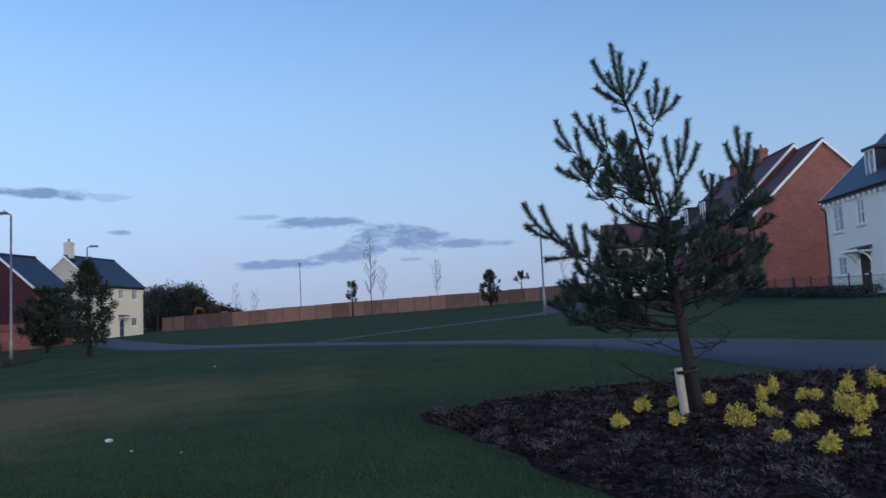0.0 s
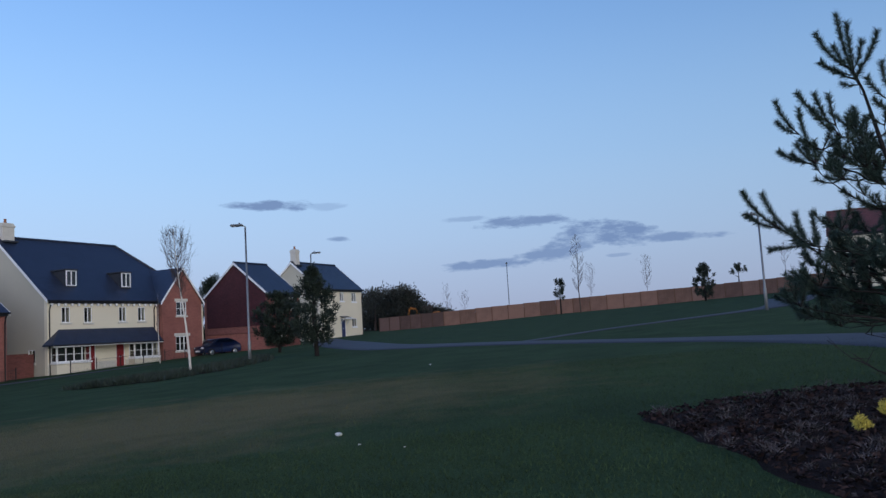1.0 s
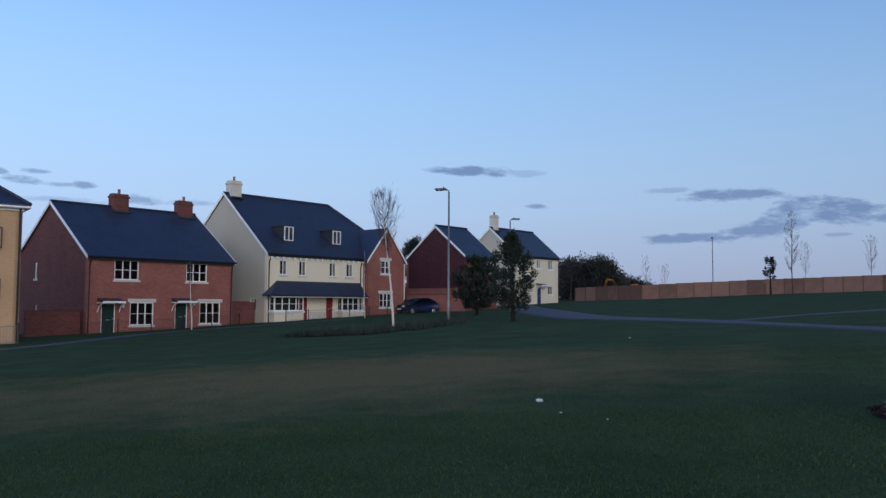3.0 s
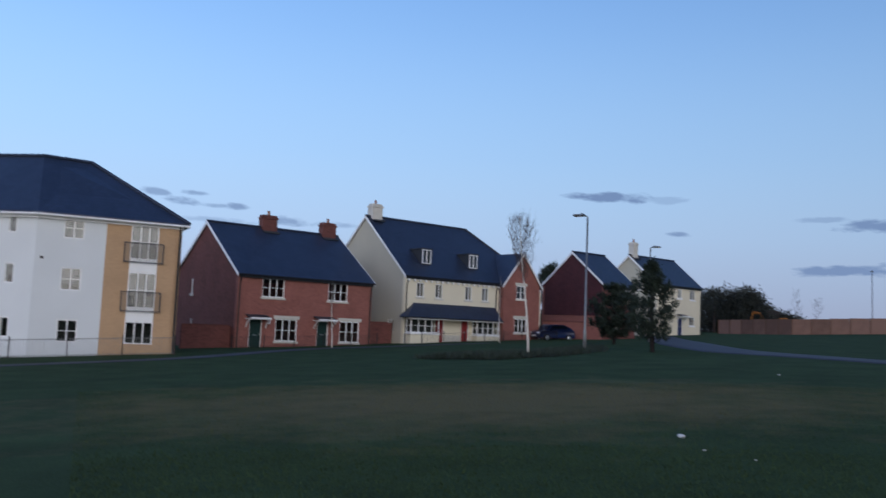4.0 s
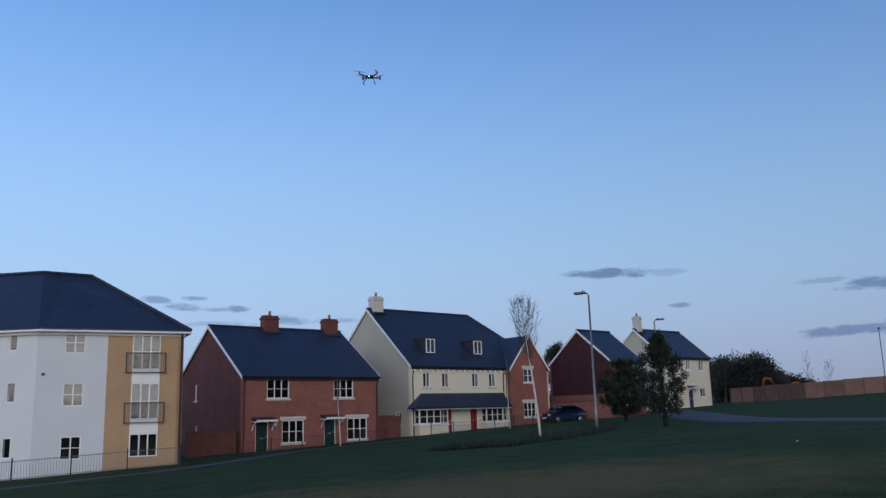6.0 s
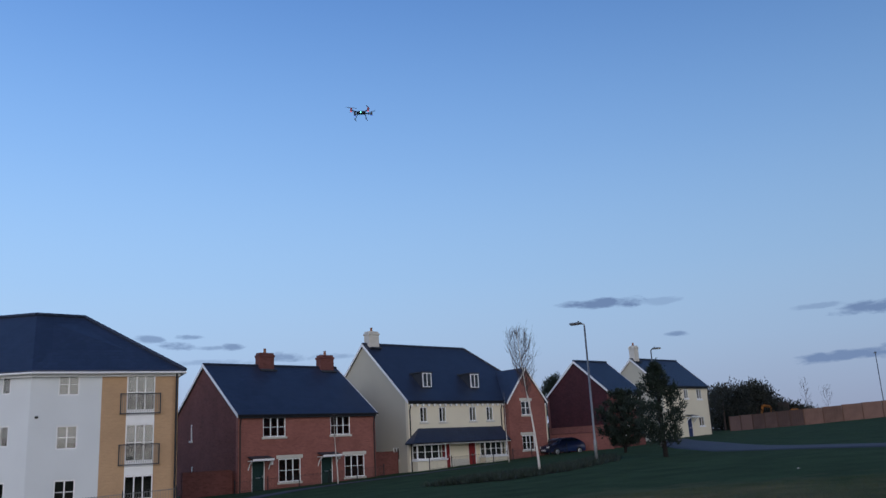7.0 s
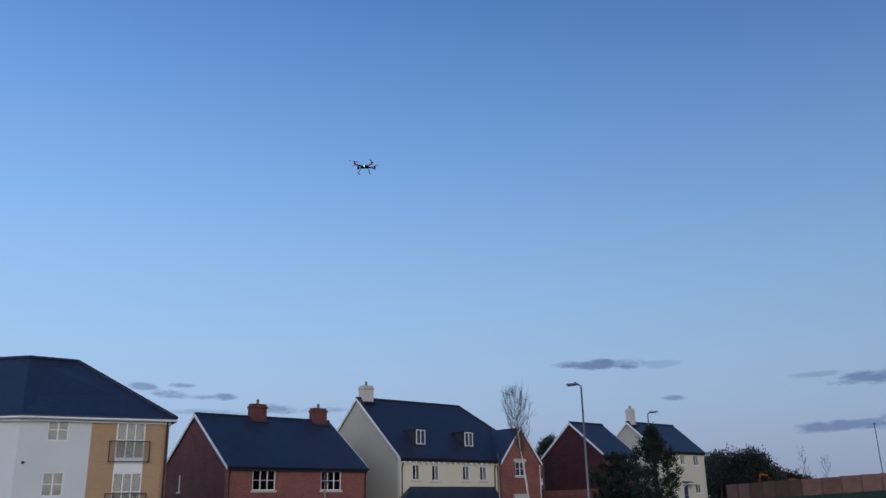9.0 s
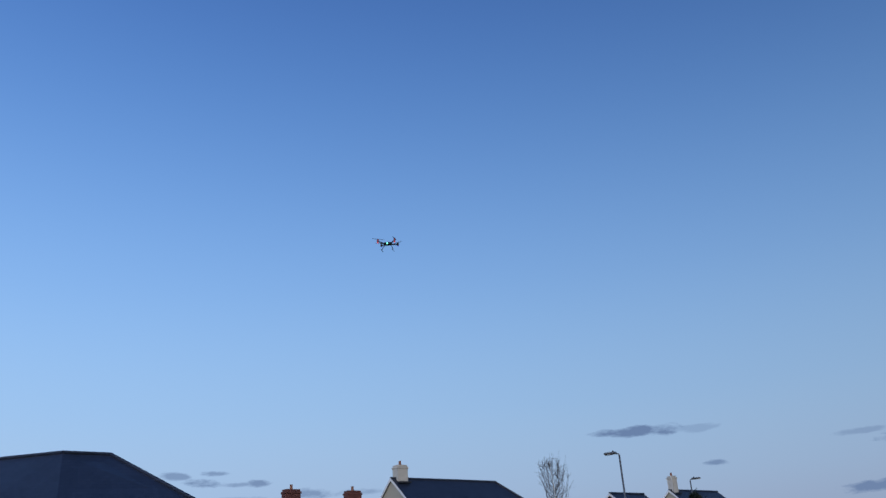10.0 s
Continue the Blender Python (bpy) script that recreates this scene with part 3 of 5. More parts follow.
# side walls take the darker brick: their shade is put into the colour
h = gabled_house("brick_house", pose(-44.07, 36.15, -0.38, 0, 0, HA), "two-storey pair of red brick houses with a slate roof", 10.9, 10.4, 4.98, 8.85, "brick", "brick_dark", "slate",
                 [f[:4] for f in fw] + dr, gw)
for f in fw:
    window(h, Matrix(), *f[:4], f[4], f[5], "stone", "stone" if f[1] < 2 else "")
lm = Matrix(((0, 1, 0, 0), (-1, 0, 0, 10.4 - T), (0, 0, 1, 0), (0, 0, 0, 1)))
for g in gw:
    window(h, lm, 10.4 - T - g[0] - g[2], g[1], g[2], g[3], 1, 1, "stone", "")
door(h, Matrix(), *dr[0], "door_green", "dark green panelled front door")
door(h, Matrix(), *dr[1], "door_green", "dark green panelled front door")
for d in dr:
    part("wall_lamp", boxes([(d[0] + 1.35, -0.16, d[1] + 1.75, d[0] + 1.5, -0.001, d[1] + 2.0)], None, 0.03), M["white"], h)
chimney(h, 4.75, 5.2, 8.85, 0.95, "brick_dark", 1.22)
chimney(h, 10.0, 5.2, 8.85, 0.95, "brick_dark", 1.22)
pipe(h, [(0.12, -0.2, 4.75), (0.12, -0.06, 4.3), (0.12, -0.06, -0.6)])
pipe(h, [(10.75, -0.2, 4.75), (10.75, -0.06, 4.3), (10.75, -0.06, -0.6)])

# cream three-storey house with a brick wing
cz = 0.12
cw_ = [(1.17, 3.75, 0.73, 1.13), (3.08, 3.73, 0.72, 1.14), (6.27, 3.75, 0.72, 1.13), (8.14, 3.76, 0.74, 1.1)]
cd = [(3.17, 0.12, 0.9, 2.0), (5.95, 0.12, 0.82, 2.0)]
cg = [(1.3, 1.0, 0.75, 0.95)]
CD, CR, CE = 11.24, 10.42, 5.36
h = gabled_house("cream_house", pose(-40.99, 49.8, cz, 0, 0, HA), "large cream rendered house with slate roof, dormers and brick wing", 15.3, CD, CE, CR, "render_cream", "render_cream_dark", "slate",
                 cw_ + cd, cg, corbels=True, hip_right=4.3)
for f in cw_:
    window(h, Matrix(), *f, 2, 1, "stone", "")
lm = Matrix(((0, 1, 0, 0), (-1, 0, 0, CD - T), (0, 0, 1, 0), (0, 0, 0, 1)))
window(h, lm, CD - T - 2.05, 1.0, 0.75, 0.95, 2, 1, "stone", "")
for d in cd:
    door(h, Matrix(), *d, "door_red", "dull red front door", canopy=False)
chimney(h, 0.86, CD / 2, CR, 1.05, "stone", 1.0, 0.75)
pipe(h, [(0.14, -0.2, 5.0), (0.14, -0.06, 4.6), (0.14, -0.06, -0.8)])
pipe(h, [(9.75, -0.2, 5.0), (9.75, -0.06, 4.6), (9.75, -0.06, -0.3)])
part("plinth", boxes([(0.02, -0.02, -1.0, 3.12, -0.002, 0.85), (4.12, -0.02, -1.0, 5.9, -0.002, 0.85), (6.82, -0.02, -1, 9.95, -0.002, 0.85)]), M["stone"], h, "stone-coloured plinth")
# dark sheet added behind the upper windows in place of unlit interior
part("room_back", boxes([(0.4, T + 0.9, 2.9, 14.8, T + 0.95, CE - 0.1)]), M["room_shade"], h)
# lean-to slate roof over the bays
b = bmesh.new()
PY = 1.0
slab(b, [(-0.4, -PY, 2.2), (9.68, -PY, 2.2), (9.68, 0.02, 3.3), (0.95, 0.02, 3.3)], 0.09)
slab(b, [(-0.4, -PY, 2.2), (0.95, 0.02, 3.3), (-0.4, 0.02, 2.2)], 0.09)
porch = part("porch_roof", b, M["slate"], h, "lean-to slate roof over both bays")
part("porch_fascia", boxes([(-0.28, -PY - 0.03, 2.02, 9.68, -PY - 0.001, 2.14)]), M["white"], porch)
b = bmesh.new()
tube(b, [(-0.3, -PY - 0.08, 2.13), (9.7, -PY - 0.08, 2.13)], 0.05, 8)
part("porch_gutter", b, M["black"], porch)
for x0, x1 in ((0.2, 3.05), (7.1, 9.55)):
    part("bay_wall", boxes([(x0, -0.7, -1.0, x1, -0.022, 0.92)], None, 0.01), M["render_cream"], h, "rendered wall below a bay window")
    bm_ = Matrix.Translation((0, -0.72, 0))
    fr = window(h, bm_, x0 + 0.02, 0.98, x1 - x0 - 0.04, 1.06, 4, 2, "white", "", set_in=0.03, label="white bay window")
    sl = Matrix(((0, 1, 0, x0 - 0.02), (-1, 0, 0, 0.0), (0, 0, 1, 0), (0, 0, 0, 1)))
    window(h, sl, 0.05, 0.98, 0.58, 1.06, 1, 2, "white", "", set_in=0.03, label="white side light of the bay")
    # near-black board added behind the bay glass, standing in for shade
    part("bay_back", boxes([(x0 + 0.1, -0.12, 0.93, x1 - 0.1, -0.03, 2.0)]), M["room_shade"], h)
# dormers
for x0 in (2.32, 7.42):
    w_, zb, zt, yf = 0.95, 6.5, 7.62, 1.0
    k = (CR - CE) / (CD / 2)
    yb = (zt + 0.15 - CE) / k
    dm = part("dormer", boxes([(x0, yf, zb - 0.45, x0 + 0.09, yb, zt), (x0 + w_ - 0.09, yf, zb - 0.45, x0 + w_, yb, zt), (x0 + 0.09, yf + 0.002, zb - 0.45, x0 + w_ - 0.09, yf + 0.1, zb - 0.02)]), M["lead"], h, "dark lead-clad dormer")
    part("dormer_roof", boxes([(x0 - 0.1, yf - 0.12, zt + 0.002, x0 + w_ + 0.1, yb + 0.2, zt + 0.11)], None, 0.02), M["lead"], dm)
    window(h, Matrix.Translation((0, yf - 0.115, 0)), x0 + 0.03, zb, w_ - 0.06, zt - zb, 2, 1, "", "", label="white dormer window")
# brick wing
wx0, wx1, WY, WE, WR = 10.1, 14.5, -0.6, 5.4, 8.1
wm = Matrix.Translation((wx0, WY, 0))
wh = [(1.52, 4.12, 1.14, 1.15, 2, 2, "stone", "stone"), (1.38, 1.24, 1.47, 1.2, 3, 2, "stone", "stone")]
part("wing_wall", panel(wx1 - wx0, -1, WE, T, [q[:4] for q in wh], wm), M["brick"], h, "orange-red brick wing wall")
for q in wh:
    window(h, wm, *q[:4], q[4], q[5], q[6], q[7])
# added dark sheet hides the cream wall behind and paints the wing's inside dim
part("room_back", boxes([(wx0 + T, WY + T + 0.1, -0.5, wx1 - T, WY + T + 0.15, WE)]), M["room_shade"], h)
# returns of the same brick wing, with shade painted in by the darker copy
for q in (wx0, wx1 - T):
    part("wing_side", boxes([(q, WY + T, -1, q + T, -0.002, WE)]), M["brick_dark"], h)
b = bmesh.new()
mid = (wx0 + wx1) / 2
lo = [b.verts.new(p) for p in ((wx0, WY, WE + 0.002), (wx1, WY, WE + 0.002), (mid, WY, WR - 0.15))]
hi = [b.verts.new(v.co + Vector((0, T, 0))) for v in lo]
b.faces.new(lo), b.faces.new(hi)
for i in range(3):
    b.faces.new((lo[i], lo[(i + 1) % 3], hi[(i + 1) % 3], hi[i]))
part("wing_gable", b, M["brick"], h)
k = (CR - CE) / (CD / 2)
wk = (WR - WE) / ((wx1 - wx0) / 2)
for sgn in (-1, 1):
    b = bmesh.new()
    xe = mid + sgn * ((wx1 - wx0) / 2 + 0.25)
    ze = WE - 0.25 * wk + 0.08
    slab(b, [(xe, WY - 0.12, ze), (xe, (ze - CE) / k + 0.6, ze), (mid, (WR - CE) / k + 0.7, WR), (mid, WY - 0.12, WR)], 0.1)
    part("wing_roof", b, M["slate"], h)
    b = bmesh.new()
    lo = [b.verts.new(p) for p in ((xe, WY - 0.16, ze + 0.03), (mid, WY - 0.16, WR + 0.03), (mid, WY - 0.16, WR - 0.2), (xe, WY - 0.16, ze - 0.2))]
    hi = [b.verts.new(v.co + Vector((0, 0.035, 0))) for v in lo]
    b.faces.new(lo), b.faces.new(hi)
    for i in range(4):
        b.faces.new((lo[i], lo[(i + 1) % 4], hi[(i + 1) % 4], hi[i]))
    part("bargeboard", b, M["white"], h)

# tile-hung house
h = gabled_house("tile_hung_house", pose(-32.8, 67.5, 1.05, 0, 0, HA), "narrow house with maroon tile-hung gable and slate roof", 4.45, 7.4, 4.8, 7.93, "brick_dark", "brick", "slate", [(2.6, 3.45, 1.5, 1.15), (1.2, 0.8, 1.2, 1.2)], (),
                 upper_mat="tile_hung", split=2.1)
window(h, Matrix(), 2.6, 3.45, 1.5, 1.15, 3, 1)
window(h, Matrix(), 1.2, 0.8, 1.2, 1.2, 2, 1)
# far cream house
q = [(3.75, 4.2, 0.78, 1.0), (6.1, 4.14, 0.92, 1.04), (6.0, 1.32, 0.95, 0.94), (3.85, 0.15, 0.85, 2.05)]
h = gabled_house("cream_house", pose(-34.45, 83.21, 1.5, 0, 0, HA), "cream rendered detached house with slate roof and chimney", 8.2, 7.2, 5.5, 8.68, "render_cream", "render_cream_dark", "slate", q, ())
for f in q[:3]:
    window(h, Matrix(), *f, 2, 1, "white", "")
door(h, Matrix(), *q[3], "door_blue", "dark blue front door")
chimney(h, 0.68, 3.6, 8.68, 1.42, "stone", 0.74, 0.7)
pipe(h, [(8.1, -0.3, 5.0), (8.1, -0.06, 4.8), (8.1, -0.06, -0.3)])

# block of flats: white render and buff brick, one hipped slate roof
fz = -0.71
flats = thing("apartment_block", pose(0, 0, 0), "three-storey apartment block of white render and buff brick", "apartment block")
FR = pose(-41.007, 20.848, fz, 0, 0, 63.8)
FL = pose(-45.147, 18.388, fz, 0, 0, 30.7)
FE = 7.25
hw = [(1.26, 0.79, 0.95, 1.13), (1.25, 3.38, 0.96, 1.14), (1.24, 6.0, 0.96, 1.08)]
part("wall", panel(3.25, -1.2, FE, T, hw, FR), M["render_white"], flats, "white rendered wall")
for i, q in enumerate(hw):
    window(flats, FR, *q, 2, 2, "", "", blind=(0, 0.75, 1.0)[i])
FY = FR @ Matrix.Translation((3.25, 0, 0))
hy = [(1.2, 0.78, 1.38, 1.16), (1.2, 2.64, 1.38, 1.85), (1.2, 5.17, 1.38, 1.85)]
part("wall", panel(3.76, -1.2, FE, T, hy, FY), M["brick_yellow"], flats, "buff brick wall")
for i, q in enumerate(hy):
    window(flats, FY, *q, 3, 1 if i == 0 else 2, "", "", blind=(0, 0.5, 0.6)[i], set_in=-0.03)
for z0, z1 in ((1.945, 2.635), (4.495, 5.165)):
    part("spandrel", boxes([(1.2, -0.035, z0, 2.58, -0.002, z1)], FY), M["white"], flats, "white panel between windows")
hl = [(3.25, 0.95, 0.5, 1.0), (3.3, 3.62, 0.5, 1.0), (3.3, 6.15, 0.46, 0.98), (1.0, 0.84, 0.94, 1.0), (1.0, 2.67, 1.0, 1.72), (1.0, 5.31, 0.95, 1.74)]
part("wall", panel(4.815, -1.2, FE, T, hl, FL), M["render_white"], flats, "white rendered wall")
for i, q in enumerate(hl):
    window(flats, FL, *q, 1 if i < 3 else 2, 2 if i > 3 else 1, "", "", blind=(0, 0.6, 0.9, 0, 0.6, 0.9)[i])


# dark sheets added inside the flats so the panes look onto painted shade
part("room_back", boxes([(0.32, T + 0.5, -1.1, 6.6, T + 0.55, FE - 0.1)], FR), M["room_shade"], flats)
part("room_back", boxes([(0.05, T + 0.5, -1.1, 4.4, T + 0.55, FE - 0.1)], FL), M["room_shade"], flats)
for m, x, z in ((FR, 0.25, 4.9), (FL, 2.75, 4.35), (FL, 2.75, 1.7)):
    part("wall_vent", boxes([(x, -0.05, z, x + 0.16, -0.002, z + 0.12)], m, 0.015), M["black"], flats, "small black vent cover")


def balcony(m, x0, x1, z0, z1):
    """A grey steel guard in front of a full-height window."""
    bars = [(x0, -0.2, z0, x0 + 0.05, -0.15, z1), (x1 - 0.05, -0.2, z0, x1, -0.15, z1), (x0, -0.2, z1, x1, -0.15, z1 + 0.045), (x0, -0.2, z0, x1, -0.15, z0 + 0.045),
            (x0, -0.15, z1, x0 + 0.05, 0.0, z1 + 0.04), (x1 - 0.05, -0.15, z1, x1, 0.0, z1 + 0.04), (x0, -0.15, z0, x0 + 0.05, 0.0, z0 + 0.04), (x1 - 0.05, -0.15, z0, x1, 0.0, z0 + 0.04)]
    g = part("balcony_guard", boxes(bars, m), M["lead"], flats, "dark grey steel balcony guard")
    n = int((x1 - x0) / 0.11)
    for i in range(1, n):
        x = x0 + (x1 - x0) * i / n
        part("baluster", boxes([(x - 0.008, -0.183, z0 + 0.046, x + 0.008, -0.167, z1 - 0.001)], m), M["galv"], g)


balcony(FY, 0.88, 2.86, 5.0, 6.0)
balcony(FY, 0.88, 2.86, 2.46, 3.45)
balcony(FL, 0.3, 2.36, 5.1, 6.05)
balcony(FL, 0.3, 2.36, 2.47, 3.42)
# remaining walls and roof of the block
A_, B_, C_ = Vector((-44.26, 25.34, 10.05)), Vector((-44.9, 22.9, 10.05)), Vector((-52.9, 18.6, 10.05))
Rr, Mm, Ll = FR @ Vector((7.01, 0, FE)), FR @ Vector((0, 0, FE)), FL @ Vector((0, 0, FE))
Rb = FR @ Vector((7.01, 9.6, FE))
Bb, Lb = Vector((-51.2, 26.6, FE + fz)), Vector((-58.0, 24.2, FE + fz))


def plain_wall(a, b, material, name="wall"):
    w = (b - a).length
    ang = math.degrees(math.atan2(b.y - a.y, b.x - a.x))
    part(name, panel(w, -1.2, FE, T, [], pose(a.x, a.y, fz, 0, 0, ang)), M[material], flats)


plain_wall(Rr, Rb, "brick_yellow")
plain_wall(Rb, Bb, "render_white")
plain_wall(Bb, Lb, "render_white")


def out(p, q, far):
    d = Vector((p.x - q.x, p.y - q.y, 0)).normalized() * far
    return p + d + Vector((0, 0, -0.05))


e = [out(v, Vector((-47.5, 24, 0)), 0.42) for v in (Ll, Mm, Rr, Rb, Bb)]
for pts in ((e[0], e[1], B_, C_), (e[1], e[2], A_, B_), (e[2], e[3], A_), (e[3], e[4], B_, A_), (e[4], Lb, C_, B_)):
    b = bmesh.new()
    slab(b, pts, 0.12)
    part("roof_slope", b, M["slate"], flats, "dark slate slope of a hipped roof")
for a, c in ((A_, B_), (B_, C_), (e[2], A_)):
    ridge_line(flats, a + Vector((0, 0, 0.02)), c + Vector((0, 0, 0.02)), "slate")
for a, c in ((e[0], e[1]), (e[1], e[2]), (e[2], e[3])):
    g = bmesh.new()
    tube(g, [a + Vector((0, 0, -0.12)), c + Vector((0, 0, -0.12))], 0.06, 8)
    part("gutter", g, M["white"], flats, "white eaves gutter")
    g = bmesh.new()
    i0, i1 = a.lerp(Vector((-47.5, 24, a.z)), 0.03), c.lerp(Vector((-47.5, 24, c.z)), 0.03)
    slab(g, [i0 + Vector((0, 0, -0.13)), i1 + Vector((0, 0, -0.13)), i1.lerp(Vector((-47.5, 24, i1.z)), 0.05) + Vector((0, 0, -0.13)), i0.lerp(Vector((-47.5, 24, i0.z)), 0.05) + Vector((0, 0, -0.13))], 0.16)
    part("soffit", g, M["white"], flats)
pipe(flats, [FR @ Vector((6.9, -0.08, FE - 0.1)), FR @ Vector((6.9, -0.08, -1.0))], 0.05)
pipe(flats, [FL @ Vector((-0.06, -0.12, FE - 0.1)), FL @ Vector((-0.06, -0.12, -1.0))], 0.05)
# buff brick wing with a gable
wl_ = FL @ pose(-6.2, -0.35, 0)
part("wing_wall", panel(6.05, -1.2, FE, T, [(1.5, 0.8, 1.0, 1.1), (1.5, 3.45, 1.0, 1.1)], wl_), M["brick_yellow"], flats, "buff brick wing wall")
for z in (0.8, 3.45):
    window(flats, wl_, 1.5, z, 1.0, 1.1, 2, 1, "white")
part("wing_side", boxes([(5.75, T, -1.2, 6.05, 3.0, FE)], wl_), M["brick_yellow"], flats)
b = bmesh.new()
lo = [b.verts.new(wl_ @ Vector(p)) for p in ((0, 0, FE + 0.002), (6.05, 0, FE + 0.002), (3.02, 0, 9.75))]
hi = [b.verts.new(wl_ @ Vector(p)) for p in ((0, T, FE + 0.002), (6.05, T, FE + 0.002), (3.02, T, 9.75))]
b.faces.new(lo), b.faces.new(hi)
for i in range(3):
    b.faces.new((lo[i], lo[(i + 1) % 3], hi[(i + 1) % 3], hi[i]))
part("wing_gable", b, M["brick_yellow"], flats)
for sx_ in (-1, 1):
    b = bmesh.new()
    xe = 3.02 + sx_ * 3.3
    slab(b, [wl_ @ Vector(p) for p in ((xe, -0.15, FE - 0.1), (xe, 3.4, FE - 0.1), (3.02, 4.5, 9.95), (3.02, -0.15, 9.95))], 0.1)
    part("wing_roof", b, M["slate"], flats)
    b = bmesh.new()
    lo = [b.verts.new(wl_ @ Vector(p)) for p in ((xe, -0.19, FE - 0.06), (3.02, -0.19, 9.98), (3.02, -0.19, 9.74), (xe, -0.19, FE - 0.3))]
    hi = [b.verts.new(wl_ @ Vector(p)) for p in ((xe, -0.152, FE - 0.06), (3.02, -0.152, 9.98), (3.02, -0.152, 9.74), (xe, -0.152, FE - 0.3))]
    b.faces.new(lo), b.faces.new(hi)
    for i in range(4):
        b.faces.new((lo[i], lo[(i + 1) % 4], hi[(i + 1) % 4], hi[i]))
    part("bargeboard", b, M["white"], flats)

# houses on the higher side of the green
q = [(0.92, 3.75, 1.08, 1.4), (3.5, 3.88, 0.76, 1.26), (1.0, 1.38, 0.96, 1.0), (3.3, 0.35, 1.15, 2.1), (7.0, 3.8, 1.0, 1.35), (7.0, 1.3, 1.0, 1.1)]
h = gabled_house("white_house", pose(21.57, 46.1, 1.76, 0, 0, -90), "white rendered house with slate roof and dormer", 11.0, 9.6, 5.65, 10.2, "render_pale", "render_pale", "slate", q, (), corbels=True)
for i in (0, 1, 2, 4, 5):
    window(h, Matrix(), *q[i], 2, 2, "stone", "")
door(h, Matrix(), *q[3], "timber_dark", "dark front door below a white canopy")
part("plinth", boxes([(0.02, -0.03, -1.2, 3.2, -0.002, 1.0), (4.6, -0.03, -1.2, 10.98, -0.002, 1.0)]), M["stone"], h, "grey stone plinth")
for x0 in (3.45, 7.6):
    w_, zb, zt, yf = 0.98, 6.35, 7.65, 0.75
    k = (10.2 - 5.65) / 4.8
    yb = (zt + 0.15 - 5.65) / k
    dm = part("dormer", boxes([(x0, yf, zb - 0.4, x0 + 0.09, yb, zt), (x0 + w_ - 0.09, yf, zb - 0.4, x0 + w_, yb, zt), (x0 + 0.09, yf + 0.002, zb - 0.4, x0 + w_ - 0.09, yf + 0.1, zb - 0.02)]), M["lead"], h, "dark lead-clad dormer")
    part("dormer_roof", boxes([(x0 - 0.14, yf - 0.16, zt + 0.002, x0 + w_ + 0.14, yb + 0.2, zt + 0.16)], None, 0.02), M["lead"], dm)
    window(h, Matrix.Translation((0, yf - 0.115, 0)), x0 + 0.03, zb, w_ - 0.06, zt - zb, 2, 1, "", "", label="white dormer window")
pipe(h, [(0.2, -0.3, 5.2), (0.2, -0.07, 5.0), (0.2, -0.07, -0.8)])

h = gabled_house("brick_house", pose(20.67, 58.0, 2.45, 0, 0, -90), "tall red brick end house with plain gable, brown tiles", 3.9, 9.6, 5.25, 10.05, "brick", "brick", "red_tiles", [], ())
pipe(h, [(3.78, -0.3, 4.8), (3.78, -0.07, 4.6), (3.78, -0.07, -0.6)])
q = [(x, z, 1.1, 1.25) for x in (1.5, 5.2, 9.0, 12.6) for z in (1.1, 3.7)]
h = gabled_house("brick_house", pose(20.37, 74.5, 2.7, 0, 0, -90), "brick terrace with brown tiled roof, dormers and two chimneys", 16.4, 9.8, 5.3, 10.3, "brick_dark", "brick_dark", "red_tiles", q, ())
for f in q:
    window(h, Matrix(), *f, 2, 2, "stone", "stone")
for cx in (4.8, 10.6):
    chimney(h, cx, 4.9, 10.3, 0.9, "brick", 1.0)
for x0 in (2.6, 7.4):
    w_, zb, zt, yf = 1.3, 6.2, 7.6, 0.9
    k = (10.3 - 5.3) / 4.9
    yb = (zt + 0.15 - 5.3) / k
    dm = part("dormer", boxes([(x0, yf, zb - 0.4, x0 + 0.09, yb, zt), (x0 + w_ - 0.09, yf, zb - 0.4, x0 + w_, yb, zt), (x0 + 0.09, yf + 0.002, zb - 0.4, x0 + w_ - 0.09, yf + 0.1, zb - 0.02)]), M["lead"], h, "dark lead-clad dormer")
    part("dormer_roof", boxes([(x0 - 0.12, yf - 0.14, zt + 0.002, x0 + w_ + 0.12, yb + 0.2, zt + 0.14)], None, 0.02), M["lead"], dm)
    window(h, Matrix.Translation((0, yf - 0.115, 0)), x0 + 0.03, zb, w_ - 0.06, zt - zb, 2, 1, "", "", label="white dormer window")
fp = polar(-10.9, 88)
q = [(1.2, 3.4, 1.2, 1.1), (5.0, 3.4, 1.2, 1.1), (1.2, 0.9, 1.2, 1.2), (5.0, 0.9, 1.2, 1.2)]
h = gabled_house("cream_house", pose(fp.x, fp.y, fp.z, 0, 0, -14), "cream rendered house with a red-brown tiled roof", 11.5, 8.0, 5.2, 7.9, "render_cream", "render_cream", "red_tiles", q, ())
for f in q:
    window(h, Matrix(), *f, 2, 1, "stone", "")


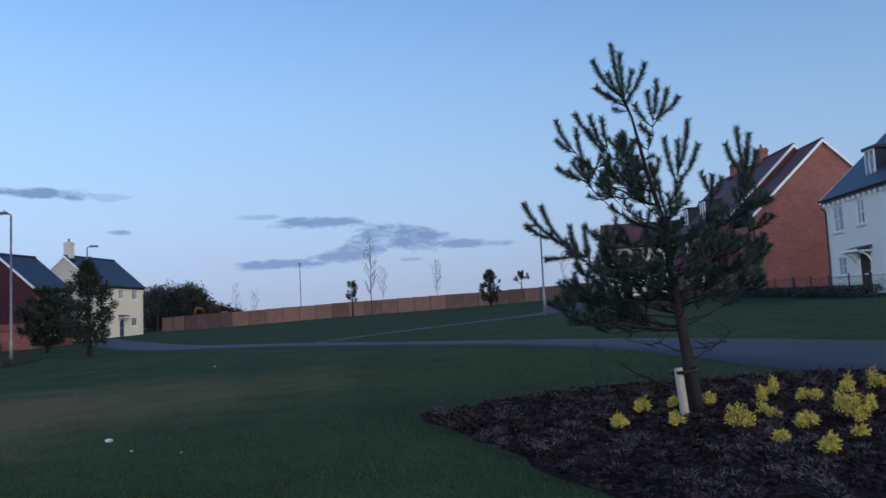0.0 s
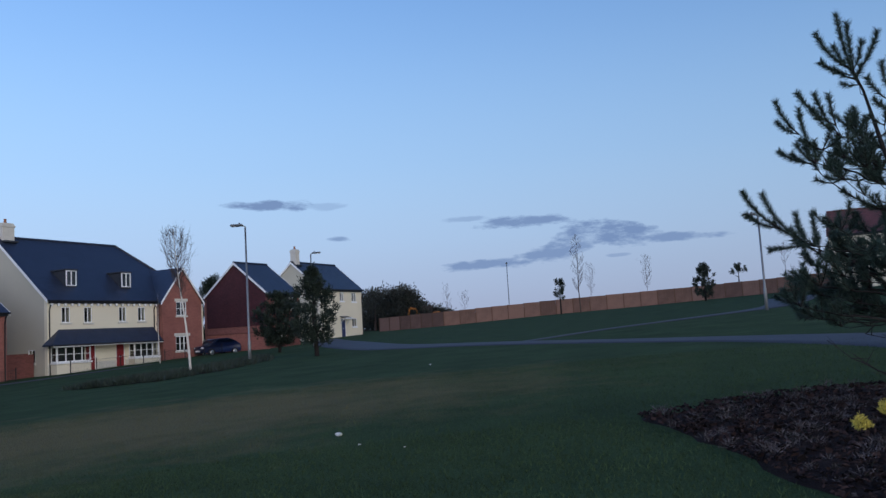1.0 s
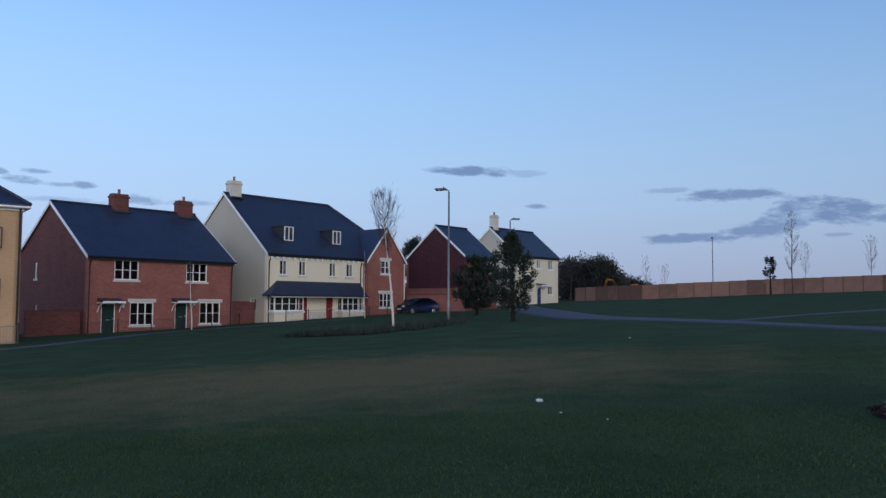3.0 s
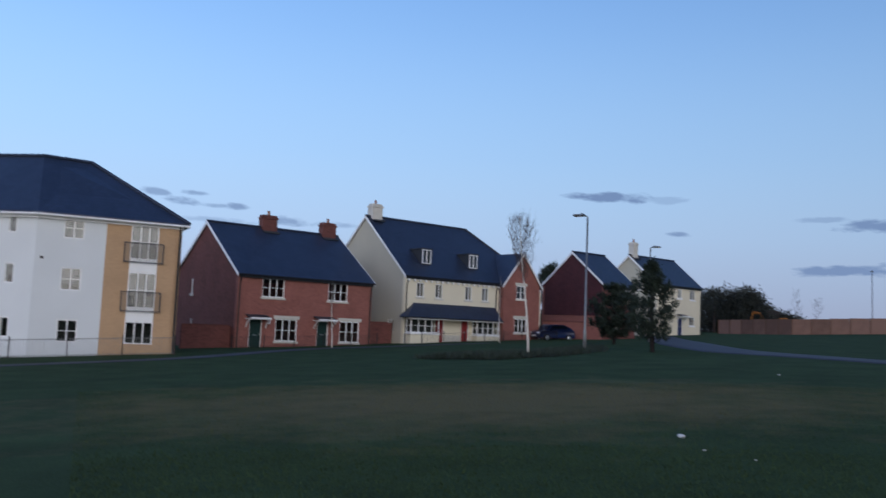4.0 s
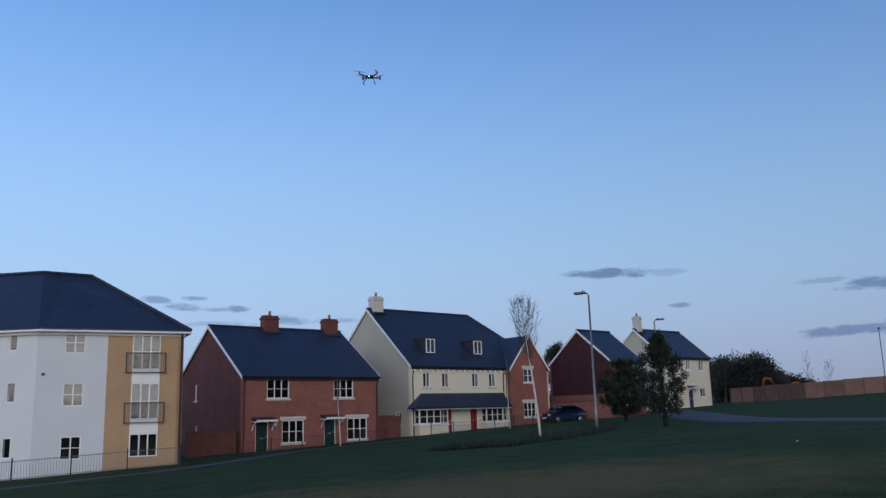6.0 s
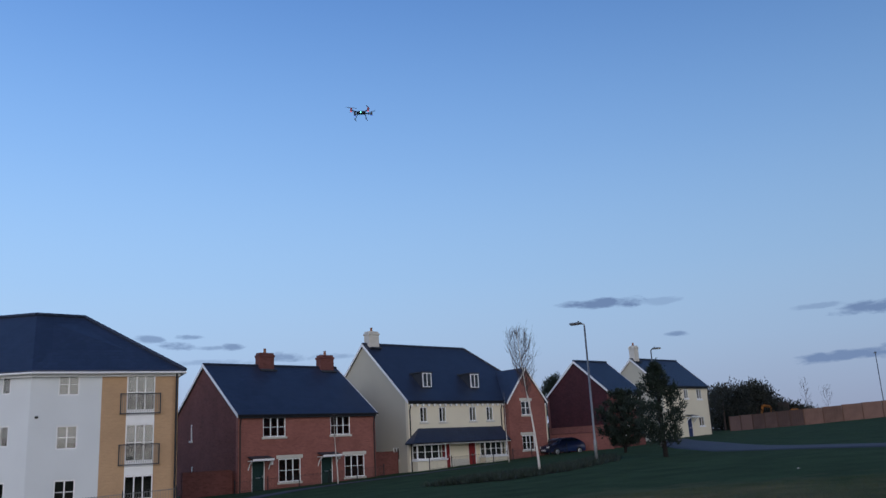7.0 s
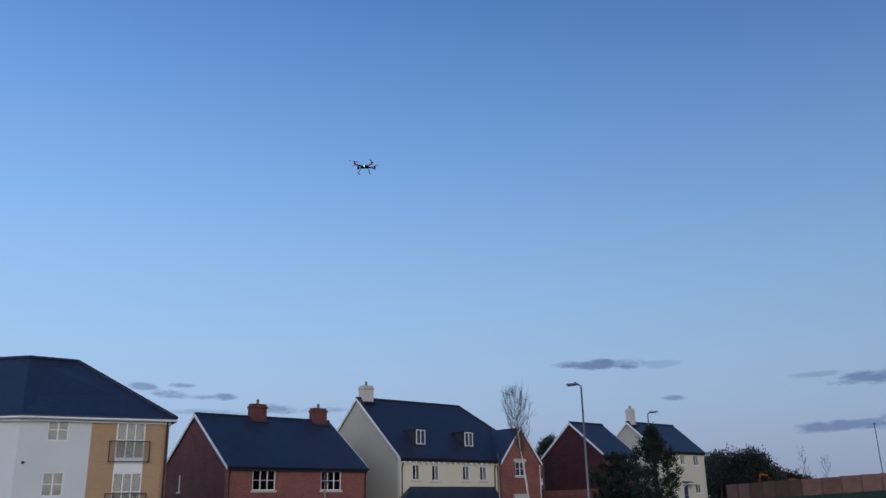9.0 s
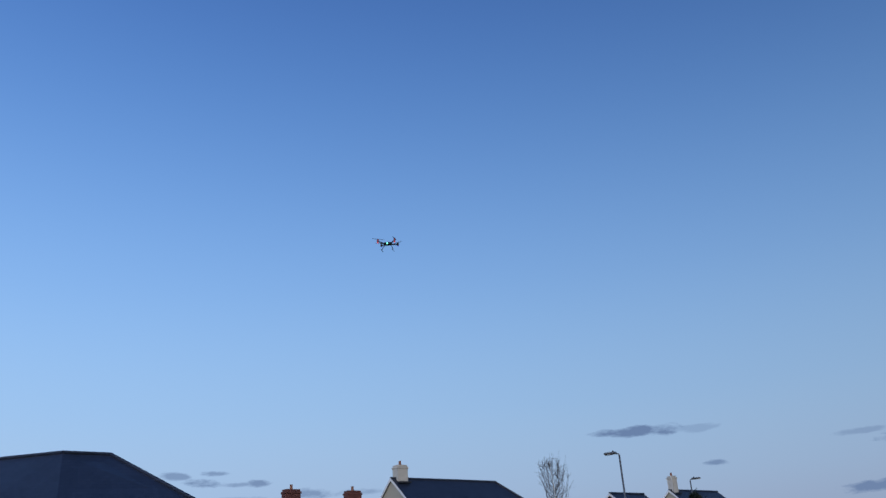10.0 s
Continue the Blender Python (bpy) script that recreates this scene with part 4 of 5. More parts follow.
# ---- fence along the top of the green ----
def close_board_panel(w, hgt):
    """Upright boards that lap one another, a gravel board and a capping rail, as one shell."""
    bm = bmesh.new()
    n = 12
    prof = []
    for i in range(n):
        x0, x1 = w * i / n, w * (i + 1) / n - 0.008
        y = -0.022 if i % 2 else 0.0
        prof += [(x0, y), (x1, y)]
    prof += [(w, 0.07), (0.0, 0.07)]
    lv = [(0.0, 0.02), (0.11, 0.02), (0.112, 0.0), (hgt, 0.0), (hgt + 0.002, 0.03), (hgt + 0.035, 0.03)]
    rings = [[bm.verts.new((x, y - (o if y < 0.05 else -o), z)) for x, y in prof] for z, o in lv]
    for p, q in zip(rings, rings[1:]):
        for i in range(len(prof)):
            j = (i + 1) % len(prof)
            bm.faces.new((p[i], p[j], q[j], q[i]))
    bm.faces.new(rings[0][::-1]), bm.faces.new(rings[-1])
    return bm


line = [polar(b, r) for b, r in ((18.6, 105), (14.2, 98), (6.5, 99), (-2.4, 101), (-9.8, 100), (-14, 98))]
fence = thing("fence", pose(0, 0, 0), "long weathered timber close-board fence, panels uneven in tone", "fence")
shared = {}
rnd = random.Random(4)
for a, b in zip(line, line[1:]):
    n = round((b - a).to_2d().length / 1.9)
    w = (b - a).to_2d().length / n
    ang = math.atan2(b.y - a.y, b.x - a.x)
    for i in range(n):
        p = a.lerp(b, i / n)
        p.z += rnd.uniform(-0.02, 0.02) - 0.08
        key = round(w, 3)
        if key not in shared:
            ob = part("fence_panel", close_board_panel(w - 0.05, 1.72), M["fence"], fence)
            shared[key] = ob.data
        else:
            ob = new("fence_panel", shared[key])
            ob.parent = fence
        off = Vector((math.cos(ang), math.sin(ang), 0)) * 0.075
        lie = Matrix.LocRotScale(p + off, Euler((rnd.uniform(-0.015, 0.015), 0, ang)), None)
        lie[2][0] = (b.z - a.z) / (b - a).to_2d().length
        ob.matrix_basis = lie
        if "post" not in shared:
            po = part("fence_post", boxes([(0, -0.05, -0.3, 0.1, 0.05, 1.77)], None, 0.01), M["post"], fence)
            shared["post"] = po.data
        else:
            po = new("fence_post", shared["post"])
            po.parent = fence
        po.matrix_basis = Matrix.LocRotScale(p, Euler((0, 0, ang)), None)


# ---- lamp posts ----
def street_lamp(b, r, hgt, head_yaw, label, sunk=0.0):
    p = polar(b, r)
    t = thing("street_lamp", pose(p.x, p.y, p.z - sunk, 0, 0, head_yaw), label, "street lamp", "street lamps")
    bm = bmesh.new()
    tube(bm, [(0, 0, -0.3), (0, 0, 1.1), (0, 0, 1.15), (0, 0, hgt - 0.05)], [0.085, 0.085, 0.06, 0.045], 10)
    col = part("column", bm, M["galv"], t, smooth=True)
    part("access_door", boxes([(-0.045, -0.092, 0.45, 0.045, -0.07, 0.95)]), M["galv"], col)
    bm = bmesh.new()
    tube(bm, [(0, 0, hgt - 0.12), (0, 0, hgt), (0.12, 0, hgt + 0.05), (0.3, 0, hgt + 0.07)], 0.035, 8)
    part("arm", bm, M["galv"], t, smooth=True)
    bm = bmesh.new()
    box(bm, 0.12, -0.15, hgt + 0.04, 0.78, 0.15, hgt + 0.15, bevel=0.045)
    hd = part("lamp_head", bm, M["galv"], t, "flat grey lantern, unlit")
    part("lens", boxes([(0.32, -0.11, hgt + 0.02, 0.72, 0.11, hgt + 0.038)]), M["glass"], hd)
    bm = bmesh.new()
    tube(bm, [(0.3, 0, hgt + 0.15), (0.3, 0, hgt + 0.22)], 0.04, 8)
    part("photocell", bm, M["black"], hd)
    return t


street_lamp(27.15, 44.5, 7.1, 195, "tall galvanised street lamp beside the mulched bed")
street_lamp(22.95, 66, 7.2, 10, "galvanised street lamp behind the evergreen trees")
street_lamp(9.65, 106, 6.9, 100, "distant street lamp behind the timber fence")
street_lamp(-7.08, 46, 4.9, 180, "slim path lamp beside the asphalt branch path")


# ---- trees ----
def blades(name, pts, dirs, length, width, material, parent, label="", rnd=None, kind=""):
    """Many slim single leaves or needles in one mesh."""
    n = len(pts)
    P, D = np.array(pts), np.array(dirs)
    D /= np.linalg.norm(D, axis=1)[:, None] + 1e-9
    S = np.cross(D, rnd.normal(size=(n, 3)))
    S /= np.linalg.norm(S, axis=1)[:, None] + 1e-9
    L = np.asarray(length).reshape(-1, 1) * np.ones((n, 1))
    W = np.asarray(width).reshape(-1, 1) * np.ones((n, 1))
    V = np.empty((n, 3, 3))
    V[:, 0], V[:, 1], V[:, 2] = P - S * W / 2, P + S * W / 2, P + D * L
    me = bpy.data.meshes.new(name)
    me.from_pydata(V.reshape(-1, 3).tolist(), [], np.arange(n * 3).reshape(-1, 3).tolist())
    me.materials.append(material)
    ob = new(name, me)
    ob.parent = parent
    if label:
        ob["label"] = label
    if kind:
        ob["kind"] = kind
    return ob


def pine():
    """The young pine in the bed: leaning stem, upswept limbs that end in fans of bottle-brush shoots."""
    base = near(-15.95, 9.95)
    t = thing("pine_tree", pose(base.x, base.y, base.z, 0, 0, -15.95), "young staked pine with upswept dark green shoots", "tree")
    rnd, nr = random.Random(11), np.random.default_rng(11)
    stem = [(0.07, 0, -0.1), (0.0, 0, 0.51), (-0.04, 0.01, 0.9), (-0.11, 0.02, 1.43), (-0.18, 0.02, 2.24), (-0.32, 0.0, 2.8), (-0.45, 0.01, 3.46), (-0.53, 0.0, 3.72)]
    stem = [Vector(p) for p in stem]

    def on_stem(z):
        for a, b in zip(stem, stem[1:]):
            if a.z <= z <= b.z:
                return a.lerp(b, (z - a.z) / (b.z - a.z))
        return stem[-1].copy()

    bm = bmesh.new()
    tube(bm, stem, [0.092, 0.072, 0.06, 0.046, 0.032, 0.024, 0.015, 0.009], 10)
    part("trunk", bm, M["bark_pine"], t, smooth=True)
    # where a limb ends, where it leaves the stem, and the tips of its shoots
    fans = [((-0.53, 3.7), 3.4, ((-0.64, 4.39), (-0.54, 4.22), (-0.86, 4.19), (-0.26, 4.06), (-0.42, 4.04), (-0.83, 3.83), (-0.7, 4.05))),
            ((-0.21, 3.38), 2.9, ((-0.14, 3.88), (-0.03, 3.75), (0.09, 3.65), (-0.4, 3.57), (-0.25, 3.72))),
            ((-1.15, 3.14), 2.4, ((-1.38, 3.59), (-1.15, 3.47), (-1.39, 3.35))), ((-0.74, 3.1), 2.55, ((-1.08, 3.5), (-0.92, 3.49), (-0.77, 3.42), (-0.95, 3.3))),
            ((0.02, 2.7), 2.1, ((0.17, 3.3), (0.26, 3.01), (0.05, 3.1), (-0.1, 3.15))), ((-1.04, 2.77), 2.1, ((-1.39, 2.99), (-1.07, 2.96), (-1.25, 2.93))),
            ((-1.4, 2.06), 1.5, ((-1.75, 2.51), (-1.56, 2.47), (-1.78, 2.28), (-1.49, 2.16))), ((-1.15, 1.85), 1.4, ((-1.23, 2.21), (-1.07, 2.18), (-1.53, 1.84), (-1.3, 2.05))),
            ((0.73, 2.61), 1.3, ((0.69, 3.19), (0.81, 3.09), (0.56, 3.01), (0.88, 2.91), (0.76, 2.9))), ((0.4, 2.45), 1.5, ((0.28, 2.72), (0.41, 2.71), (0.5, 2.66))),
            ((-0.13, 2.37), 1.9, ((0.01, 2.54), (-0.2, 2.65), (0.02, 2.45)))]
    wood = bmesh.new()
    P, D, L = [], [], []

    def shoot(a, b, dens, bend=0.25):
        """A bottle-brush shoot that first runs out and then turns up."""
        c = a.lerp(b, 0.5) + Vector((b.x - a.x, b.y - a.y, -0.35 * abs(b.z - a.z))) * bend
        pts = [a * (1 - f) ** 2 + c * 2 * f * (1 - f) + b * f * f for f in (0, 0.25, 0.5, 0.75, 1)]
        tube(wood, pts, [0.008, 0.007, 0.006, 0.005, 0.003], 4, cap=False)
        ln = (b - a).length
        for _ in range(int(ln * dens)):
            f = 0.14 + 0.86 * rnd.random() ** 0.8
            i = min(3, int(f * 4))
            d = (pts[i + 1] - pts[i]).normalized()
            q = Vector((rnd.gauss(0, 1), rnd.gauss(0, 1), rnd.gauss(0, 1)))
            q = (q - d * q.dot(d)).normalized()
            P.append(pts[i].lerp(pts[i + 1], f * 4 - i)), D.append(q + d * rnd.uniform(0.5, 1.3)), L.append(rnd.uniform(0.054, 0.092))

    def limb(s, e, sag=0.2):
        c = s + Vector(((e.x - s.x) * 0.62, (e.y - s.y) * 0.62, (e.z - s.z) * sag))
        pts = [(s * (1 - f) ** 2 + c * 2 * f * (1 - f) + e * f ** 2) for f in [i / 8 for i in range(9)]]
        pts = [p + Vector((rnd.gauss(0, 0.012), rnd.gauss(0, 0.012), rnd.gauss(0, 0.012))) * (1 if 0 < i < 8 else 0) for i, p in enumerate(pts)]
        far = (e - s).length
        tube(wood, pts, [max(0.004, 0.014 * (1 - i / 9) * min(1.2, far)) for i in range(9)], 5, cap=False)
        return pts

    def loose_fan(e, out, n, dens, long=1.0):
        for _ in range(n):
            side = Vector((rnd.gauss(0, 0.5), rnd.gauss(0, 0.5), rnd.uniform(0.35, 1.0))) + out * rnd.uniform(0.2, 0.9)
            shoot(e, e + side.normalized() * rnd.uniform(0.17, 0.33) * long, dens)

    for (u, z), zs, tips in fans:
        v = rnd.uniform(-0.25, 0.25)
        e = Vector((u, v, z))
        pts = limb(on_stem(zs), e)
        for k, (a, b) in enumerate(tips):
            o = pts[8 if k % 2 == 0 else 7]
            shoot(o, Vector((a, v + rnd.uniform(-0.14, 0.14), b)), 1050)
        out = (e - on_stem(z)) * 0.8
        for i in (4, 6):
            loose_fan(pts[i], out, 2, 800, 0.8)
    # the body of the crown: centre, reach sideways and upwards, number of limbs
    for cu, cz, ru, rz, n in ((-0.58, 2.75, 0.4, 0.36, 13), (-0.15, 1.85, 0.72, 0.36, 22), (-0.98, 1.22, 0.5, 0.28, 17), (0.7, 2.0, 0.13, 0.42, 7), (-0.25, 1.42, 0.5, 0.16, 6), (-0.85, 1.75, 0.4, 0.25, 6), (0.55, 1.5, 0.24, 0.2, 6)):
        for k in range(n):
            a, f = k * 2.4 + rnd.uniform(-0.5, 0.5), math.sqrt((k + 0.5) / n)
            e = Vector((cu + ru * f * math.cos(a), rnd.uniform(-0.62, 0.62) * (1.0 if cz < 2.5 else 0.6), cz + rz * f * math.sin(a)))
            s = on_stem(max(0.95, e.z - rnd.uniform(0.1, 0.55)))
            pts = limb(s, e, 0.3)
            out = Vector((e.x - s.x, e.y - s.y, 0.1))
            loose_fan(e, out, 5, 760)
            loose_fan(pts[5], out, 2, 700, 0.8)
    # bare lower branches
    for s, e, sag in (((0.0, 0, 0.3), (-1.06, -0.1, 0.82), 0.15), ((0.03, 0, 0.62), (0.53, 0.1, 0.93), 0.5), ((-0.02, 0, 0.7), (0.4, -0.3, 0.8), 0.6), ((-0.03, 0, 0.7), (-0.7, 0.2, 0.86), 0.6)):
        pts = limb(Vector(s), Vector(e), sag)
        for _ in range(9):
            i = rnd.randint(3, 8)
            tube(wood, [pts[i], pts[i] + Vector((rnd.uniform(-0.22, 0.22), rnd.uniform(-0.2, 0.2), rnd.uniform(-0.05, 0.2)))], [0.005, 0.002], 4, cap=False)
    tagged(part("limb_wood", wood, M["bark_pine"], t, "thin upswept limbs", smooth=True), kind="stuff")
    blades("needles", P, D, L, 0.0062, M["needle"], t, "dense dark green needles", nr, "stuff")
    # stake and tie
    sp = near(-15.5, 9.5)
    st = thing("tree_stake", pose(sp.x, sp.y, sp.z, 0, 0, -15.9) @ pose(0, 0, 0, 0, -4.5, 0), "pale cut-off timber tree stake with a black rubber tie", "stake")
    bm = bmesh.new()
    tube(bm, [(0, 0, -0.25), (0, 0, 0.55), (0, 0, 0.57)], [0.05, 0.048, 0.042], 10)
    part("post", bm, M["stake"], st, smooth=False)
    bm = bmesh.new()
    ring = [(0.06 + 0.14 * math.cos(a), 0.22 + 0.29 * math.sin(a), 0.52) for a in (k * math.pi / 8 for k in range(17))]
    tube(bm, ring, 0.022, 6)
    part("tie", bm, M["rubber"], st, "black rubber tree tie")


pine()


def evergreen(b, r, hgt, wide, seed, label, trunk_h=0.5, clumps=150, leaf=0.15, name="evergreen_tree", sunk=0.0, point=0.75, thick=64):
    """A dark young conifer: stem, limbs and upswept leafy shoots with gaps between them."""
    p = polar(b, r)
    t = thing(name, pose(p.x, p.y, p.z - sunk), label, "tree", "evergreen trees")
    rnd, nr = random.Random(seed), np.random.default_rng(seed)
    bm = bmesh.new()
    lean = Vector((rnd.uniform(-0.15, 0.15), rnd.uniform(-0.15, 0.15), 0))
    tube(bm, [(0, 0, -0.2), Vector((0, 0, hgt * 0.45)) + lean, Vector((0, 0, hgt * 0.93)) + lean * 1.5], [0.03 * hgt, 0.02 * hgt, 0.006], 8)
    wood = bmesh.new()
    P, D, L = [], [], []
    for i in range(clumps):
        f = rnd.random() ** 0.9
        z = trunk_h + (hgt - trunk_h) * f
        rad = wide * math.sin(math.pi * (0.13 + 0.62 * f)) ** 0.8 * (1 - point * max(0, f - 0.45) / 0.55) * rnd.uniform(0.3, 1.15)
        a = rnd.uniform(0, 6.283)
        e = Vector((rad * math.cos(a), rad * math.sin(a), z)) + lean * f * 1.4
        s = Vector((0, 0, max(0.3, z - rad * 0.55 - 0.15))) + lean * f
        if i % 3 == 0:
            tube(wood, [s, s.lerp(e, 0.6) - Vector((0, 0, 0.08)), e], [0.02, 0.012, 0.005], 4, cap=False)
        d = Vector((math.cos(a) * 0.55, math.sin(a) * 0.55, 1.0)).normalized()
        ln = hgt * rnd.uniform(0.06, 0.13)
        for _ in range(thick):
            g = rnd.random()
            q = Vector((rnd.gauss(0, 1), rnd.gauss(0, 1), rnd.gauss(0, 1))).normalized()
            P.append(e + d * ln * (g - 0.6) + q * hgt * 0.045 * rnd.random()), D.append(q + d * 0.8), L.append(leaf * rnd.uniform(0.7, 1.5))
    part("trunk", bm, M["bark_pine"], t, smooth=True)
    tagged(part("limb_wood", wood, M["bark_pine"], t), kind="stuff")
    blades("foliage", P, D, L, leaf * 0.5, M["leaf_dark"], t, "", nr, "stuff")


evergreen(22.72, 44.6, 4.6, 1.5, 21, "dark bushy evergreen on a short stem", 0.85, 160, 0.13, point=0.9)
evergreen(25.25, 58, 3.9, 1.75, 22, "broad dark evergreen behind its neighbour", 0.6, 200, 0.16, point=0.45)
evergreen(-3.27, 92, 3.9, 1.25, 24, "dark evergreen in front of the timber fence", 0.4, 85, 0.17, thick=52)
evergreen(6.15, 95, 3.9, 0.85, 25, "small round-headed evergreen on a bare stem", 1.7, 34, 0.16, point=0.5, thick=42)
evergreen(29.55, 100, 8.3, 2.8, 26, "dark conifer showing between two roofs", 1.0, 200, 0.2)


def bare_tree(b, r, hgt, wide, seed, label, trunk_mat="bark_birch", clear=0.35, lean=(0.0, 0.0), twigs=60, rad=0.011, group="bare trees", name="birch_tree", fine=1.0, spread=0.7):
    """A leafless tree: one stem, upswept branches, fine twigs."""
    p = polar(b, r)
    t = thing(name, pose(p.x, p.y, p.z, 0, 0, b), label, "tree", group)
    rnd = random.Random(seed)
    lx, ly = lean
    stem = [Vector((lx * f, ly * f, hgt * f * 0.97)) + Vector((0.04 * math.sin(f * 7 + seed), 0.03 * math.cos(f * 6), 0)) * hgt * 0.12 for f in [i / 9 for i in range(10)]]
    stem[0].z = -0.2
    bm = bmesh.new()
    tube(bm, stem, [max(0.006, rad * hgt * (1 - 0.93 * i / 9)) for i in range(10)], 8)
    part("trunk", bm, M[trunk_mat], t, "pale leaning stem" if trunk_mat == "bark_birch" else "", smooth=True)
    wood = bmesh.new()
    for k in range(twigs):
        f = clear + (0.97 - clear) * (k + rnd.random()) / twigs
        i = min(8, int(f * 9))
        s = stem[i].lerp(stem[i + 1], f * 9 - i)
        a = rnd.uniform(0, 6.283)
        g = (f - clear) / (1 - clear)
        ln = wide * (0.35 + 1.1 * math.sin(math.pi * min(1, 0.15 + 0.8 * g))) * rnd.uniform(0.55, 1.05)
        e = s + Vector((math.cos(a) * ln * spread, math.sin(a) * ln * spread, ln * rnd.uniform(0.7, 1.4) * (1 - 0.45 * g)))
        m_ = s.lerp(e, 0.5) + Vector((math.cos(a), math.sin(a), -0.4)) * ln * 0.1
        w = rad * hgt * 0.17 * (1.2 - g) * fine
        tube(wood, [s, m_, e], [w + 0.003, w * 0.6 + 0.002, 0.0025], 4, cap=False)
        for _ in range(6):
            o = m_.lerp(e, rnd.uniform(-0.3, 0.95))
            tube(wood, [o, o + Vector((rnd.gauss(0, 0.3), rnd.gauss(0, 0.3), rnd.uniform(0.1, 0.9))) * ln * 0.42], [0.0055 * fine, 0.003 * fine], 3, cap=False)
    tagged(part("branch_wood", wood, M["twig"], t, "fine bare twigs"), kind="stuff")


bare_tree(30.86, 38.9, 6.7, 1.0, 31, "leafless young birch with white leaning stem in the bed", lean=(-0.62, 0.1), clear=0.52, twigs=120, rad=0.0092, fine=0.75, spread=0.46)
bare_tree(44.24, 54.5, 4.4, 0.35, 32, "slim pale-stemmed sapling in front of the brick houses", lean=(-0.18, 0.0), clear=0.5, twigs=30, rad=0.011)
bare_tree(32.9, 63, 5.2, 0.3, 33, "slim sapling in front of the cream house", lean=(-0.05, 0), clear=0.5, twigs=26, rad=0.008)
bare_tree(4.85, 92, 9.0, 0.9, 34, "tall slender leafless tree by the fence", "twig", 0.25, (0.0, 0), 70, 0.007, fine=1.35, name="bare_tree")
bare_tree(4.1, 118, 6.6, 1.0, 35, "thin leafless tree beyond the fence", "twig", 0.3, (0.0, 0), 40, 0.005, fine=1.35, name="bare_tree")
bare_tree(0.4, 116, 6.8, 0.9, 36, "thin leafless tree beyond the fence", "twig", 0.3, (0.0, 0), 60, 0.005, fine=1.35, name="bare_tree")
bare_tree(13.8, 112, 5.6, 0.8, 37, "thin leafless tree beyond the fence", "twig", 0.3, (-0.3, 0), 26, 0.006, fine=1.35, name="bare_tree")
bare_tree(12.7, 112, 4.2, 0.8, 38, "thin leafless tree beyond the fence", "twig", 0.3, (0.0, 0), 26, 0.005, fine=1.35, name="bare_tree")
bare_tree(-8.3, 96, 5.6, 0.8, 39, "thin leafless tree beside the fence", "twig", 0.5, (0.0, 0), 20, 0.006, fine=1.35, name="bare_tree")
evergreen(-5.4, 104, 3.7, 1.1, 27, "small cloud-headed evergreen beyond the fence", 2.6, 22, 0.14)


def woodland():
    """The dark wood behind the fence's end."""
    rnd, nr = random.Random(51), np.random.default_rng(51)
    t = thing("woodland", pose(0, 0, 0), "dark leafless wood behind the end of the fence", "woodland", kind="stuff")
    P, D, L = [], [], []
    wood = bmesh.new()
    for k in range(46):
        b = rnd.uniform(14.2, 20.5)
        r = rnd.uniform(112, 132)
        p = polar(b, r)
        top = 7.6 - min(3.4, max(0.0, 16.7 - b) * 2.6) + rnd.uniform(-0.9, 0.4)
        tube(wood, [p, p + Vector((rnd.uniform(-0.4, 0.4), 0, top * 0.55 - p.z * 0.4))], [0.16, 0.07], 5, cap=False)
        for _ in range(30):
            a, f = rnd.uniform(0, 6.283), rnd.random()
            rr = 2.3 * math.sin(math.pi * (0.12 + 0.8 * f)) * rnd.uniform(0.4, 1)
            c = Vector((p.x + rr * math.cos(a), p.y + rr * math.sin(a), p.z + 0.3 + (top - 2.4) * f))
            for _ in range(34):
                q = Vector((rnd.gauss(0, 1), rnd.gauss(0, 1), rnd.gauss(0, 1)))
                P.append(c + q * 0.36), D.append(q + Vector((0, 0, 0.7))), L.append(rnd.uniform(0.18, 0.4))
    part("stems", wood, M["twig"], t)
    blades("foliage", P, D, L, 0.17, M["wood_leaf"], t, "", nr, "stuff")


woodland()


# ---- railings, garden walls, car, digger ----
BAR_MESHES = {}


def bar_mesh(hgt, material):
    """One upright bar of a railing, shared by all bars of its height and finish."""
    if (hgt, material) not in BAR_MESHES:
        bm = bmesh.new()
        tube(bm, [(0, 0, 0), (0, 0, hgt - 0.06)], 0.009 if material == "galv" else 0.006, 4)
        me = bpy.data.meshes.new("bar")
        bm.to_mesh(me)
        bm.free()
        me.materials.append(M[material])
        BAR_MESHES[hgt, material] = me
    return BAR_MESHES[hgt, material]


def railing(name, label, a, b, hgt, material, gap=0.12):
    a, b = Vector((*a, 0)), Vector((*b, 0))
    w = (b - a).length
    ang = math.atan2(b.y - a.y, b.x - a.x)
    t = thing(name, Matrix(), label, "railing", "metal railings")
    n = max(1, round(w / 2.2))
    for i in range(n + 1):
        p = a.lerp(b, i / n)
        z = ground(p.x, p.y)
        part("railing_post", boxes([(-0.028, -0.028, -0.3, 0.028, 0.028, hgt + 0.1)], pose(p.x, p.y, z, 0, 0, math.degrees(ang)), 0.006), M["black"], t)
        if i < n:
            q = a.lerp(b, (i + 1) / n)
            zq = ground(q.x, q.y)
            for f in (0.12, hgt - 0.06):
                bm = bmesh.new()
                tube(bm, [(p.x, p.y, z + f), (q.x, q.y, zq + f)], 0.015 if material == "galv" else 0.008, 4)
                part("rail", bm, M[material], t)
            m_ = max(2, int((q - p).length / gap))
            for k in range(1, m_):
                o = p.lerp(q, k / m_)
                ob = new("bar", bar_mesh(hgt, material))
                ob.parent = t
                ob.matrix_basis = Matrix.Translation((o.x, o.y, z + (zq - z) * k / m_ + 0.05))
    return t


